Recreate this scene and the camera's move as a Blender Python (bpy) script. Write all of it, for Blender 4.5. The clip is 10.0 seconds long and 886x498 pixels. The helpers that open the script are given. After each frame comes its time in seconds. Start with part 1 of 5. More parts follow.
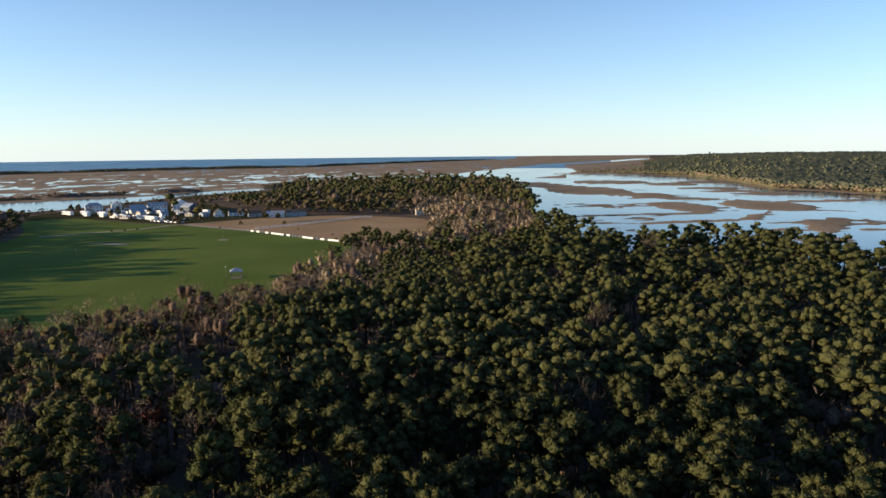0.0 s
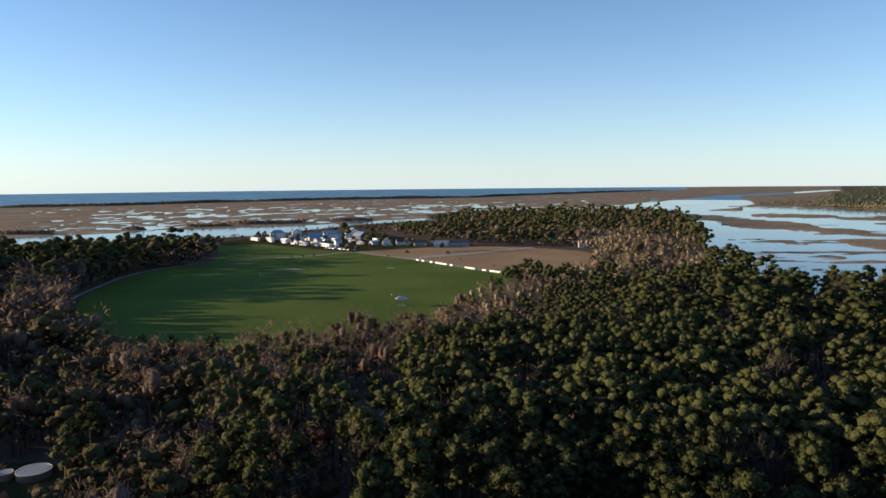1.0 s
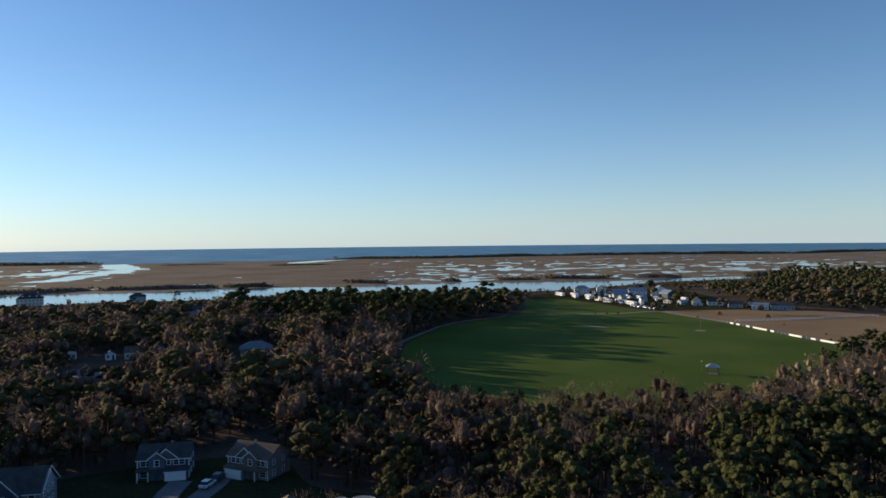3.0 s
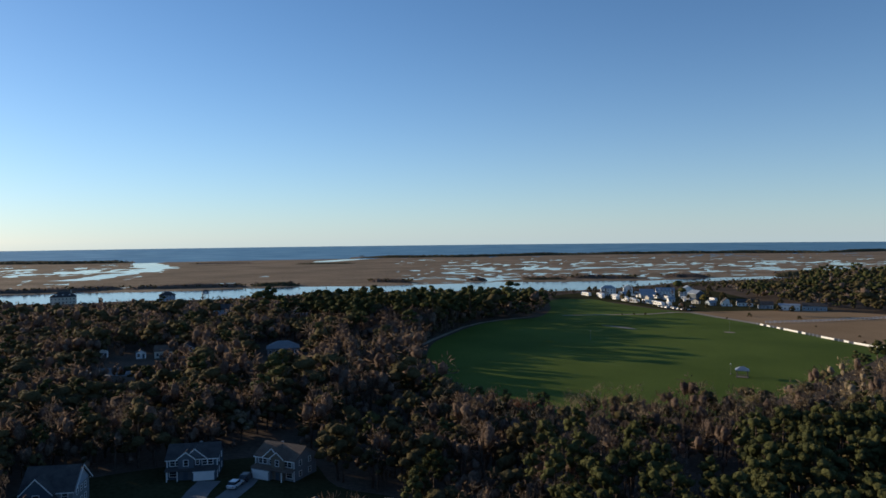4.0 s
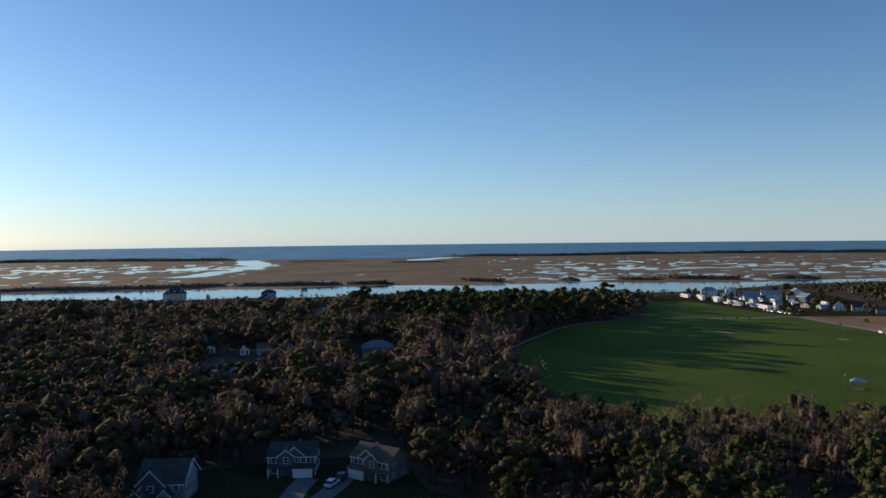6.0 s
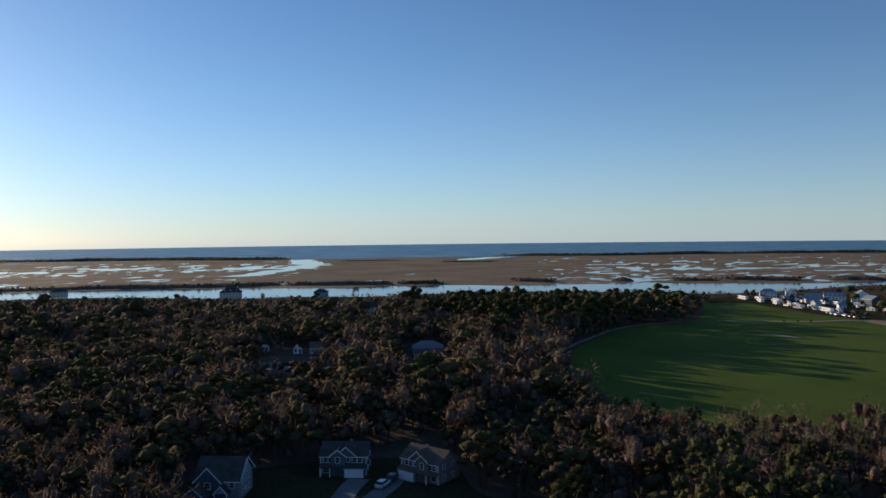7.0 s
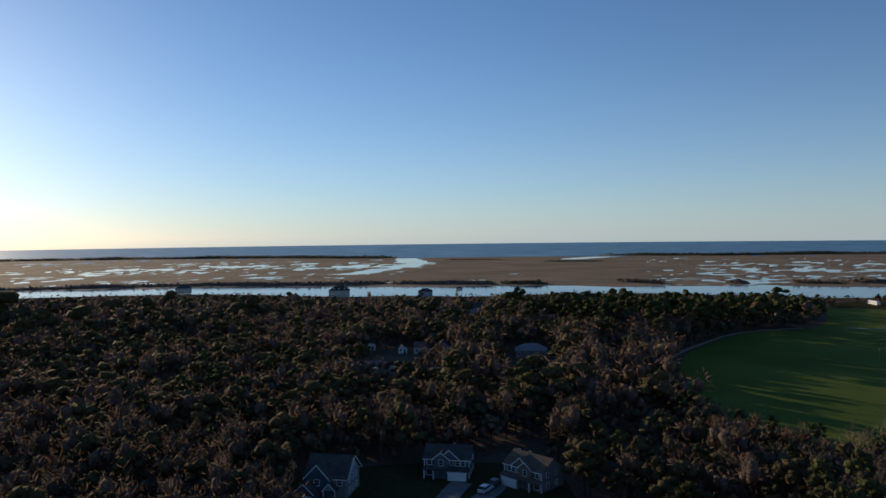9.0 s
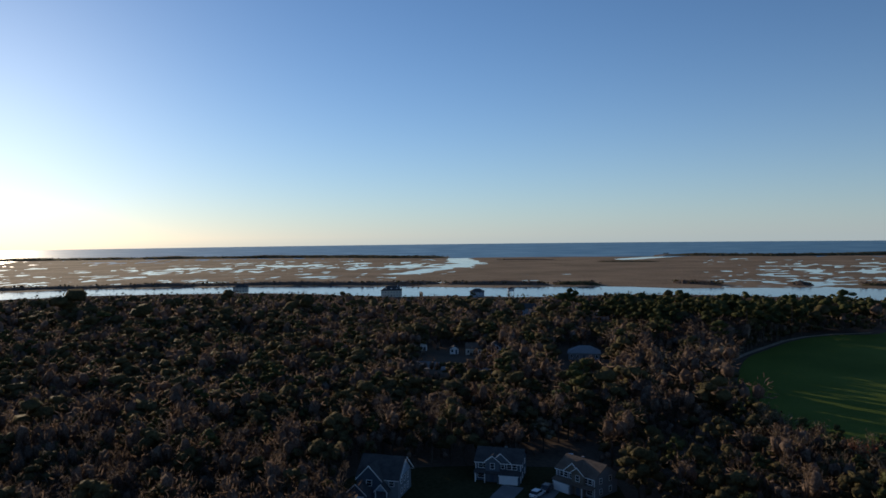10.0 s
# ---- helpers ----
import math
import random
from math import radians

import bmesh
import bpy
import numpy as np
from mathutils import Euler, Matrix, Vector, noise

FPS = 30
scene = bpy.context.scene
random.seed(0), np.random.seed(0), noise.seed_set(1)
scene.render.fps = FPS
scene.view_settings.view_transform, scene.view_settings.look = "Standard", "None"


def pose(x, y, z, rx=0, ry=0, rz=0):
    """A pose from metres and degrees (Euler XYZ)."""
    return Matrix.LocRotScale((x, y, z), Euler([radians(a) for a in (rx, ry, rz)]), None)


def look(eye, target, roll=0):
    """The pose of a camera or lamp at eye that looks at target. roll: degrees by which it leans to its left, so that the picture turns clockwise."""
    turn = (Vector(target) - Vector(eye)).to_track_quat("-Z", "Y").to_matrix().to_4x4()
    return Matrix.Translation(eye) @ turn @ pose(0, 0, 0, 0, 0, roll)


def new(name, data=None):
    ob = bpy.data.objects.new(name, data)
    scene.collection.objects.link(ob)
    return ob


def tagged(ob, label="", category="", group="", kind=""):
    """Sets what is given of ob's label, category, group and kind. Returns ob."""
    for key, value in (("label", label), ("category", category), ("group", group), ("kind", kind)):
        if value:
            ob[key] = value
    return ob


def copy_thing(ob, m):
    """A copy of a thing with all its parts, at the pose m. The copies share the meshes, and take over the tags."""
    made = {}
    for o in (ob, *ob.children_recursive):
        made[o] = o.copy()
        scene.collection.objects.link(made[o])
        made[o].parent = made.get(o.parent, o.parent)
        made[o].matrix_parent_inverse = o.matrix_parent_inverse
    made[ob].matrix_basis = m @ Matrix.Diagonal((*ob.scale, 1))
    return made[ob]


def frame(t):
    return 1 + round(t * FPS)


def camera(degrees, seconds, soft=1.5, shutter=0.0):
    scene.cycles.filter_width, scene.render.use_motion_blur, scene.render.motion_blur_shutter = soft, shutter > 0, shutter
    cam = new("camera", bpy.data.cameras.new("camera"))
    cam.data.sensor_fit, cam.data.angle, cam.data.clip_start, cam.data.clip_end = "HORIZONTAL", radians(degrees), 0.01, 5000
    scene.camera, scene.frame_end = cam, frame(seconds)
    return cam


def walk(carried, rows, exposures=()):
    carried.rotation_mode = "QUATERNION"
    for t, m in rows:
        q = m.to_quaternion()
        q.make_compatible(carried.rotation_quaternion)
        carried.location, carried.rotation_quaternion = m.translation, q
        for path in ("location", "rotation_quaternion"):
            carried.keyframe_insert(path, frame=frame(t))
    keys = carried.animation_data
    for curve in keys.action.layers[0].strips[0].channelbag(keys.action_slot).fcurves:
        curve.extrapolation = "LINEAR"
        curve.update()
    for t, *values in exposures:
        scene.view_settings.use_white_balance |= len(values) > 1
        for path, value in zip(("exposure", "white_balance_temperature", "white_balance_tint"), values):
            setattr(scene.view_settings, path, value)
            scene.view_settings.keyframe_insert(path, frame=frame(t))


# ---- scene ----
cam = camera(64.46, 10.0, soft=1.6)
# seconds, yaw, pitch, roll; the drone climbs slowly while it turns to its left
PATH = [
    (0.0, 0.388, -8.048, -0.56), (0.5, 6.945, -6.748, -0.56), (1.0, 13.535, -5.472, -0.56), (1.5, 19.567, -4.299, -0.56),
    (2.0, 26.148, -3.046, -0.57), (2.5, 32.644, -1.799, -0.60), (3.0, 37.940, -0.840, -0.63), (3.2, 38.260, -0.820, -0.63),
    (4.3, 40.900, -0.960, -0.63), (4.5, 41.480, -0.965, -0.63), (5.0, 43.428, -0.984, -0.65), (5.5, 45.474, -1.010, -0.66),
    (7.0, 51.599, -1.052, -0.68), (7.5, 53.670, -1.066, -0.68), (8.0, 55.769, -1.066, -0.69), (8.5, 57.874, -1.064, -0.69),
    (9.0, 60.014, -1.078, -0.68), (9.5, 62.108, -1.064, -0.68), (10.0, 64.233, -1.064, -0.68)]
EXPOSURES = [(0.0, 1.03, 7000, 12), (2.5, 0.50, 6500, 8), (5.0, 0.30, 6300, 8), (10.0, -0.06, 6400, 11)]
walk(cam, [(t, pose(0.1 - 0.092 * t, 0.1 + 0.07 * t, 48 + 1.076 * t - 0.0203 * t * t, 90 + p, 0, y) @ pose(0, 0, 0, 0, 0, r))
           for t, y, p, r in PATH], EXPOSURES)

# ---- light ----
SUN_AZ, SUN_EL = 99.0, 10.0          # degrees to the left of +y, and above the horizon
world = bpy.data.worlds.new("sky")
scene.world = world
world.use_nodes = True
wn = world.node_tree.nodes
sky = wn.new("ShaderNodeTexSky")
sky.sky_type = 'NISHITA'
sky.sun_disc = False
sky.sun_elevation, sky.sun_rotation = radians(SUN_EL), radians(-SUN_AZ)
sky.air_density, sky.dust_density, sky.ozone_density = 0.80, 0.16, 3.9
wn["Background"].inputs["Strength"].default_value = 0.122
# pale sea haze that thickens towards the horizon, all round
w_co, w_xyz, w_up, w_exp, w_amt, w_mix = (wn.new("ShaderNode" + k) for k in ("TexCoord", "SeparateXYZ", "Math", "Math", "Math", "Mix"))
w_up.operation, w_exp.operation, w_amt.operation = 'MULTIPLY', 'EXPONENT', 'MULTIPLY'
w_up.use_clamp = False
w_up.inputs[1].default_value, w_amt.inputs[1].default_value = -9.0, 0.60
w_amt.use_clamp = True
w_mix.data_type = 'RGBA'
w_mix.inputs[7].default_value = (3.5, 4.2, 4.7, 1)
wl = world.node_tree.links
wl.new(w_co.outputs["Generated"], w_xyz.inputs[0])
wl.new(w_xyz.outputs["Z"], w_up.inputs[0])
wl.new(w_up.outputs[0], w_exp.inputs[0])
wl.new(w_exp.outputs[0], w_amt.inputs[0])
wl.new(w_amt.outputs[0], w_mix.inputs[0])
wl.new(sky.outputs[0], w_mix.inputs[6])
wl.new(w_mix.outputs[2], wn["Background"].inputs["Color"])
sun_data = bpy.data.lights.new("sun", 'SUN')
sun_data.energy, sun_data.angle, sun_data.color = 4.5, radians(0.6), (1.0, 0.80, 0.56)
sun = new("sun", sun_data)
sd = Vector((-math.sin(radians(SUN_AZ)) * math.cos(radians(SUN_EL)), math.cos(radians(SUN_AZ)) * math.cos(radians(SUN_EL)), math.sin(radians(SUN_EL))))
sun.matrix_world = look(sd * 500, (0, 0, 0))


# ---- materials ----
def mat(name, dark, light, scale=1.0, rough=0.8, fine=None, bump=0.0, metal=0.0, spread=0.0, leaf=0.0, spec=0.3, relief=0.1, even=0.3):
    """A surface between two colours: large stains, fine grain, a tone of its own for each tree or thing."""
    m = bpy.data.materials.new(name)
    m.use_nodes = True
    n, l = m.node_tree.nodes, m.node_tree.links
    b = n["Principled BSDF"]
    co = n.new("ShaderNodeTexCoord")
    big = n.new("ShaderNodeTexNoise")
    big.inputs["Scale"].default_value, big.inputs["Detail"].default_value = scale, 6
    l.new(co.outputs["Object"], big.inputs["Vector"])
    fac = big.outputs["Fac"]
    grain = n.new("ShaderNodeTexNoise")
    grain.inputs["Scale"].default_value, grain.inputs["Detail"].default_value = fine or scale * 14, 4
    l.new(co.outputs["Object"], grain.inputs["Vector"])
    add = n.new("ShaderNodeMath")
    add.operation = 'ADD'
    l.new(fac, add.inputs[0])
    l.new(grain.outputs["Fac"], add.inputs[1])
    rng = n.new("ShaderNodeMapRange")
    rng.inputs["From Min"].default_value, rng.inputs["From Max"].default_value = 1.0 - even, 1.0 + even
    l.new(add.outputs[0], rng.inputs["Value"])
    out = rng.outputs["Result"]
    if spread:
        at, oi, gi = n.new("ShaderNodeAttribute"), n.new("ShaderNodeObjectInfo"), n.new("ShaderNodeNewGeometry")
        at.attribute_name = "tone"
        s1, s2, s3 = (n.new("ShaderNodeMath") for _ in range(3))
        s1.operation, s2.operation, s3.operation = 'ADD', 'MULTIPLY_ADD', 'MULTIPLY_ADD'
        l.new(at.outputs["Fac"], s1.inputs[0])
        l.new(oi.outputs["Random"], s1.inputs[1])
        l.new(s1.outputs[0], s2.inputs[0])
        s2.inputs[1].default_value = spread
        l.new(out, s2.inputs[2])
        l.new(gi.outputs["Random Per Island"], s3.inputs[0])
        s3.inputs[1].default_value = 0.1
        l.new(s2.outputs[0], s3.inputs[2])
        sub = n.new("ShaderNodeMath")
        sub.operation = 'SUBTRACT'
        sub.use_clamp = True
        l.new(s3.outputs[0], sub.inputs[0])
        sub.inputs[1].default_value = spread * 0.5 + 0.05
        out = sub.outputs[0]
    mix = n.new("ShaderNodeMix")
    mix.data_type = 'RGBA'
    mix.inputs[6].default_value, mix.inputs[7].default_value = (*dark, 1), (*light, 1)
    l.new(out, mix.inputs[0])
    l.new(mix.outputs[2], b.inputs["Base Color"])
    b.inputs["Roughness"].default_value, b.inputs["Metallic"].default_value = rough, metal
    b.inputs["Specular IOR Level"].default_value = spec
    if bump:
        bp = n.new("ShaderNodeBump")
        bp.inputs["Strength"].default_value, bp.inputs["Distance"].default_value = bump, relief
        l.new(grain.outputs["Fac"], bp.inputs["Height"])
        l.new(bp.outputs[0], b.inputs["Normal"])
    if leaf:
        tr, ms = n.new("ShaderNodeBsdfTranslucent"), n.new("ShaderNodeMixShader")
        l.new(mix.outputs[2], tr.inputs["Color"])
        ms.inputs[0].default_value = leaf
        l.new(b.outputs[0], ms.inputs[1])
        l.new(tr.outputs[0], ms.inputs[2])
        l.new(ms.outputs[0], n["Material Output"].inputs["Surface"])
    return m


M_PINE = mat("pine_needles", (0.040, 0.050, 0.020), (0.104, 0.108, 0.044), 0.25, 0.8, fine=2.1, bump=1.0, spread=0.4, leaf=0.3, spec=0.05, relief=0.7, even=0.2)
M_OAK = mat("evergreen_leaves", (0.064, 0.057, 0.030), (0.142, 0.118, 0.058), 0.25, 0.8, fine=1.9, bump=1.0, spread=0.32, leaf=0.35, spec=0.05, relief=0.7, even=0.2)
M_TWIG = mat("bare_twigs", (0.165, 0.130, 0.086), (0.300, 0.238, 0.160), 0.3, 0.9, spread=0.6, leaf=0.15, spec=0.05)
M_GREYTWIG = mat("grey_twigs", (0.130, 0.106, 0.092), (0.270, 0.220, 0.188), 0.3, 0.9, fine=2.4, bump=0.8, spread=0.6, leaf=0.35, spec=0.05, relief=0.5)
M_TAN = mat("dry_leaves", (0.110, 0.088, 0.058), (0.210, 0.165, 0.108), 0.3, 0.9, spread=0.6, leaf=0.08)
M_BROWN = mat("withered_leaves", (0.118, 0.085, 0.067), (0.262, 0.192, 0.148), 0.3, 0.9, fine=2.4, bump=1.0, spread=0.6, leaf=0.42, spec=0.05, relief=0.6, even=0.22)
# paler than the near leaves: distance haze is mixed into the base colours
M_HAZEWOOD = mat("hazed_far_foliage", (0.050, 0.060, 0.040), (0.120, 0.122, 0.076), 0.006, 1.0, fine=0.06, spread=0.25, spec=0.0)
M_BARK = mat("bark", (0.04, 0.030, 0.023), (0.105, 0.078, 0.06), 1.5, 0.95, bump=0.5, spread=0.3)
M_RED = mat("red_leaves", (0.13, 0.046, 0.032), (0.25, 0.092, 0.056), 0.6, 0.8, spread=0.3, leaf=0.25)
M_YELLOW = mat("yellow_leaves", (0.16, 0.13, 0.02), (0.34, 0.27, 0.05), 0.6, 0.8, spread=0.3, leaf=0.25)
M_FLOOR = mat("forest_floor", (0.075, 0.058, 0.045), (0.150, 0.115, 0.088), 0.05, 1.0, fine=0.9, spec=0.0)
M_MARSH = mat("marsh_grass", (0.150, 0.112, 0.074), (0.330, 0.243, 0.162), 0.012, 1.0, fine=0.3, bump=0.4, spec=0.02, relief=0.5)
M_SAND = mat("sand", (0.36, 0.31, 0.23), (0.55, 0.48, 0.37), 0.02, 1.0)
M_GRASS = mat("winter_rye", (0.060, 0.089, 0.015), (0.126, 0.164, 0.033), 0.02, 0.9, fine=2.6, bump=0.6, spec=0.03, relief=0.2)
M_FALLOW = mat("fallow_soil", (0.24, 0.158, 0.088), (0.36, 0.245, 0.145), 0.03, 1.0, fine=1.5, bump=0.4, spec=0.0, relief=0.1)
M_TRACK = mat("sandy_track", (0.20, 0.16, 0.115), (0.36, 0.30, 0.23), 0.1, 1.0)
# grass darkened: the deep shade about the near houses is put into its colour
M_SHADELAWN = mat("lawn", (0.028, 0.03, 0.014), (0.062, 0.058, 0.03), 0.08, 1.0, fine=1.0, spec=0.0)
M_CONCRETE = mat("concrete", (0.12, 0.12, 0.12), (0.19, 0.188, 0.185), 0.3, 0.9)
M_ASPHALT = mat("asphalt", (0.05, 0.05, 0.052), (0.09, 0.088, 0.085), 0.3, 0.9)
M_WHITE = mat("white_paint", (0.70, 0.69, 0.66), (0.82, 0.81, 0.79), 0.6, 0.5)
M_CREAM = mat("cream_siding", (0.52, 0.47, 0.38), (0.62, 0.57, 0.47), 0.5, 0.7)
M_BLUE = mat("blue_siding", (0.24, 0.29, 0.34), (0.31, 0.36, 0.41), 0.5, 0.7)
M_SLATE = mat("slate_siding", (0.06, 0.078, 0.10), (0.085, 0.105, 0.13), 0.5, 0.7)
M_DUSK = mat("dusky_shingle_siding", (0.09, 0.105, 0.125), (0.13, 0.15, 0.17), 0.5, 0.8, bump=0.3)
M_GREY = mat("grey_siding", (0.17, 0.18, 0.19), (0.23, 0.24, 0.25), 0.5, 0.7)
M_TANSIDE = mat("tan_siding", (0.15, 0.12, 0.09), (0.20, 0.16, 0.125), 0.5, 0.7)
M_SHINGLE = mat("roof_shingles", (0.035, 0.034, 0.036), (0.085, 0.08, 0.078), 0.5, 0.95, fine=6, bump=0.4)
M_BROWNROOF = mat("brown_shingles", (0.09, 0.065, 0.05), (0.16, 0.12, 0.095), 0.5, 0.95, fine=6, bump=0.4)
M_TIN = mat("metal_roof", (0.28, 0.32, 0.36), (0.40, 0.44, 0.48), 0.3, 0.5, metal=0.5)
M_WOOD = mat("weathered_wood", (0.12, 0.095, 0.075), (0.24, 0.20, 0.165), 0.8, 0.9)
M_RUBBER = mat("tyre_rubber", (0.015, 0.015, 0.016), (0.03, 0.03, 0.03), 2.0, 0.9)
M_CAR = mat("white_car_paint", (0.68, 0.69, 0.70), (0.78, 0.78, 0.79), 0.5, 0.3, spec=0.5)
M_DARKCAR = mat("dark_car_paint", (0.03, 0.035, 0.045), (0.05, 0.055, 0.065), 0.5, 0.3, spec=0.5)
M_GLASS = mat("window_glass", (0.012, 0.016, 0.02), (0.03, 0.035, 0.045), 1.0, 0.08, spec=0.8)
M_TARP = mat("pale_cover", (0.20, 0.24, 0.27), (0.30, 0.35, 0.38), 0.6, 0.6)


def water_mat(name, colour, rough, scale, strength, spec):
    m = bpy.data.materials.new(name)
    m.use_nodes = True
    n, l = m.node_tree.nodes, m.node_tree.links
    b = n["Principled BSDF"]
    co, no, bp = n.new("ShaderNodeTexCoord"), n.new("ShaderNodeTexNoise"), n.new("ShaderNodeBump")
    big, rg = n.new("ShaderNodeTexNoise"), n.new("ShaderNodeMapRange")
    l.new(co.outputs["Object"], no.inputs["Vector"])
    l.new(co.outputs["Object"], big.inputs["Vector"])
    no.inputs["Scale"].default_value, no.inputs["Detail"].default_value = scale, 3
    big.inputs["Scale"].default_value, big.inputs["Detail"].default_value = 0.008, 3
    rg.inputs["To Min"].default_value, rg.inputs["To Max"].default_value = rough * 0.6, rough * 1.5
    l.new(big.outputs["Fac"], rg.inputs["Value"])
    l.new(rg.outputs[0], b.inputs["Roughness"])
    bp.inputs["Strength"].default_value, bp.inputs["Distance"].default_value = strength, 0.1
    l.new(no.outputs["Fac"], bp.inputs["Height"])
    l.new(bp.outputs[0], b.inputs["Normal"])
    b.inputs["Base Color"].default_value = (*colour, 1)
    b.inputs["Specular IOR Level"].default_value = spec
    b.inputs["IOR"].default_value = 1.33
    return m


M_WATER = water_mat("still_water", (0.014, 0.045, 0.08), 0.10, 0.4, 0.15, 0.5)
M_SEA = water_mat("sea_water", (0.03, 0.13, 0.21), 0.35, 0.1, 0.3, 0.22)


# ---- mesh helpers ----
def quads(name, V, Q, material, tone=None, soft=None):
    """An object from arrays of corners and four-cornered faces."""
    me = bpy.data.meshes.new(name)
    V, Q = np.asarray(V, np.float32), np.asarray(Q, np.int32)
    me.vertices.add(len(V))
    me.vertices.foreach_set("co", V.ravel())
    me.loops.add(Q.size)
    me.loops.foreach_set("vertex_index", Q.ravel())
    me.polygons.add(len(Q))
    me.polygons.foreach_set("loop_start", np.arange(0, Q.size, 4, dtype=np.int32))
    if tone is not None:
        a = me.attributes.new("tone", 'FLOAT', 'POINT')
        a.data.foreach_set("value", np.asarray(tone, np.float32))
    for x in (material if isinstance(material, (list, tuple)) else [material]):
        me.materials.append(x)
    me.update(calc_edges=True)
    if soft is not None:
        me.polygons.foreach_set("use_smooth", np.ones(len(Q), bool))
        me.normals_split_custom_set_from_vertices(soft)
    return new(name, me)


def part(name, bm, material, parent, label=""):
    me = bpy.data.meshes.new(name)
    bmesh.ops.recalc_face_normals(bm, faces=bm.faces)
    bm.to_mesh(me)
    bm.free()
    me.materials.append(material)
    ob = new(name, me)
    ob.parent = parent
    return tagged(ob, label=label)


def thing(name, label, category, m=None, group="", kind=""):
    ob = tagged(new(name), label, category, group, kind)
    if m is not None:
        ob.matrix_world = m
    return ob


def box(cx, cy, cz, sx, sy, sz, bm=None):
    """A box whose base centre is at cx, cy, cz."""
    bm = bm or bmesh.new()
    bmesh.ops.create_cube(bm, size=1, matrix=Matrix.Translation((cx, cy, cz + sz / 2)) @ Matrix.Diagonal((sx, sy, sz, 1)))
    return bm


def prism(pts, y0, y1, bm=None, turn=False):
    """A profile of (x, z) points, pulled from y0 to y1; turn: profile in (y, z), pulled along x."""
    bm = bm or bmesh.new()
    f = (lambda a, b, z: (b, a, z)) if turn else (lambda a, b, z: (a, b, z))
    A = [bm.verts.new(f(x, y0, z)) for x, z in pts]
    B = [bm.verts.new(f(x, y1, z)) for x, z in pts]
    bm.faces.new(A)
    bm.faces.new(B[::-1])
    for i in range(len(pts)):
        j = (i + 1) % len(pts)
        bm.faces.new((A[i], A[j], B[j], B[i]))
    return bm


def tube(x, y, z0, z1, r0, r1, n=8, bm=None):
    bm = bm or bmesh.new()
    bmesh.ops.create_cone(bm, cap_ends=True, segments=n, radius1=r0, radius2=r1, depth=z1 - z0,
                          matrix=Matrix.Translation((x, y, (z0 + z1) / 2)))
    return bm


def smooth_loop(pts, n=6):
    """A rounded closed outline through corner points."""
    P = np.array(pts, float)
    a, b, c, d = np.roll(P, 1, 0), P, np.roll(P, -1, 0), np.roll(P, -2, 0)
    t = (np.arange(n) / n)[None, :, None]
    a, b, c, d = (v[:, None, :] for v in (a, b, c, d))
    q = 0.5 * (2 * b + (c - a) * t + (2 * a - 5 * b + 4 * c - d) * t ** 2 + (3 * b - a - 3 * c + d) * t ** 3)
    return q.reshape(-1, 2)


def inside(P, x, y):
    r = np.zeros(np.shape(x), bool)
    for (x0, y0), (x1, y1) in zip(P, np.roll(P, -1, 0)):
        hit = ((y0 > y) != (y1 > y)) & (x < (x1 - x0) * (y - y0) / (y1 - y0 + 1e-9) + x0)
        r ^= hit
    return r


def gap(P, x, y):
    """The distance to an outline."""
    best = np.full(np.shape(x), 1e9)
    for (x0, y0), (x1, y1) in zip(P, np.roll(P, -1, 0)):
        dx, dy = x1 - x0, y1 - y0
        t = np.clip(((x - x0) * dx + (y - y0) * dy) / (dx * dx + dy * dy + 1e-9), 0, 1)
        best = np.minimum(best, np.hypot(x - x0 - t * dx, y - y0 - t * dy))
    return best


def vnoise(x, y, size, seed):
    """Smooth noise between -1 and 1 with lumps of that size."""
    g = np.random.RandomState(seed).uniform(-1, 1, (256, 256))
    u, v = np.asarray(x) / size + 300, np.asarray(y) / size + 300
    i, j = np.floor(u).astype(int), np.floor(v).astype(int)
    a, b = u - i, v - j
    a, b = a * a * (3 - 2 * a), b * b * (3 - 2 * b)
    f = lambda p, q: g[p % 256, q % 256]
    return (f(i, j) * (1 - a) + f(i + 1, j) * a) * (1 - b) + (f(i, j + 1) * (1 - a) + f(i + 1, j + 1) * a) * b


def fnoise(x, y, size, seed):
    return vnoise(x, y, size, seed) * 0.6 + vnoise(x, y, size / 2.3, seed + 1) * 0.3 + vnoise(x, y, size / 5.1, seed + 2) * 0.15


def stretch_gap(pts, x, y):
    """The distance to an open line of points."""
    best = np.full(np.shape(x), 1e9)
    for (x0, y0), (x1, y1) in zip(pts, pts[1:]):
        dx, dy = x1 - x0, y1 - y0
        t = np.clip(((x - x0) * dx + (y - y0) * dy) / (dx * dx + dy * dy), 0, 1)
        best = np.minimum(best, np.hypot(x - x0 - t * dx, y - y0 - t * dy))
    return best


# ---- the lie of the land: bearings in degrees left of +y, distances in metres ----
SHORE = ((-180, 260), (-60, 270), (-32, 300), (-26, 326), (-20, 348), (-16, 320), (-11.6, 348), (-8, 410), (-6.8, 620), (-6, 800), (-5, 960), (-3, 1060),
         (0, 1080), (6, 1070), (12, 1000), (15, 905), (20, 840), (24, 770), (26, 735), (29, 695), (31.6, 680), (40, 690), (50, 690),
         (58.6, 655), (67.7, 668), (75.7, 735), (90, 800), (110, 820), (180, 700))
BANK = ((-8, 1500), (-3, 1420), (3, 1300), (10, 1100), (15.3, 950), (24, 850), (31.6, 821), (46, 780), (53, 791), (58.6, 767), (69.4, 804),
        (75.7, 853), (90, 905), (110, 960), (180, 1000))
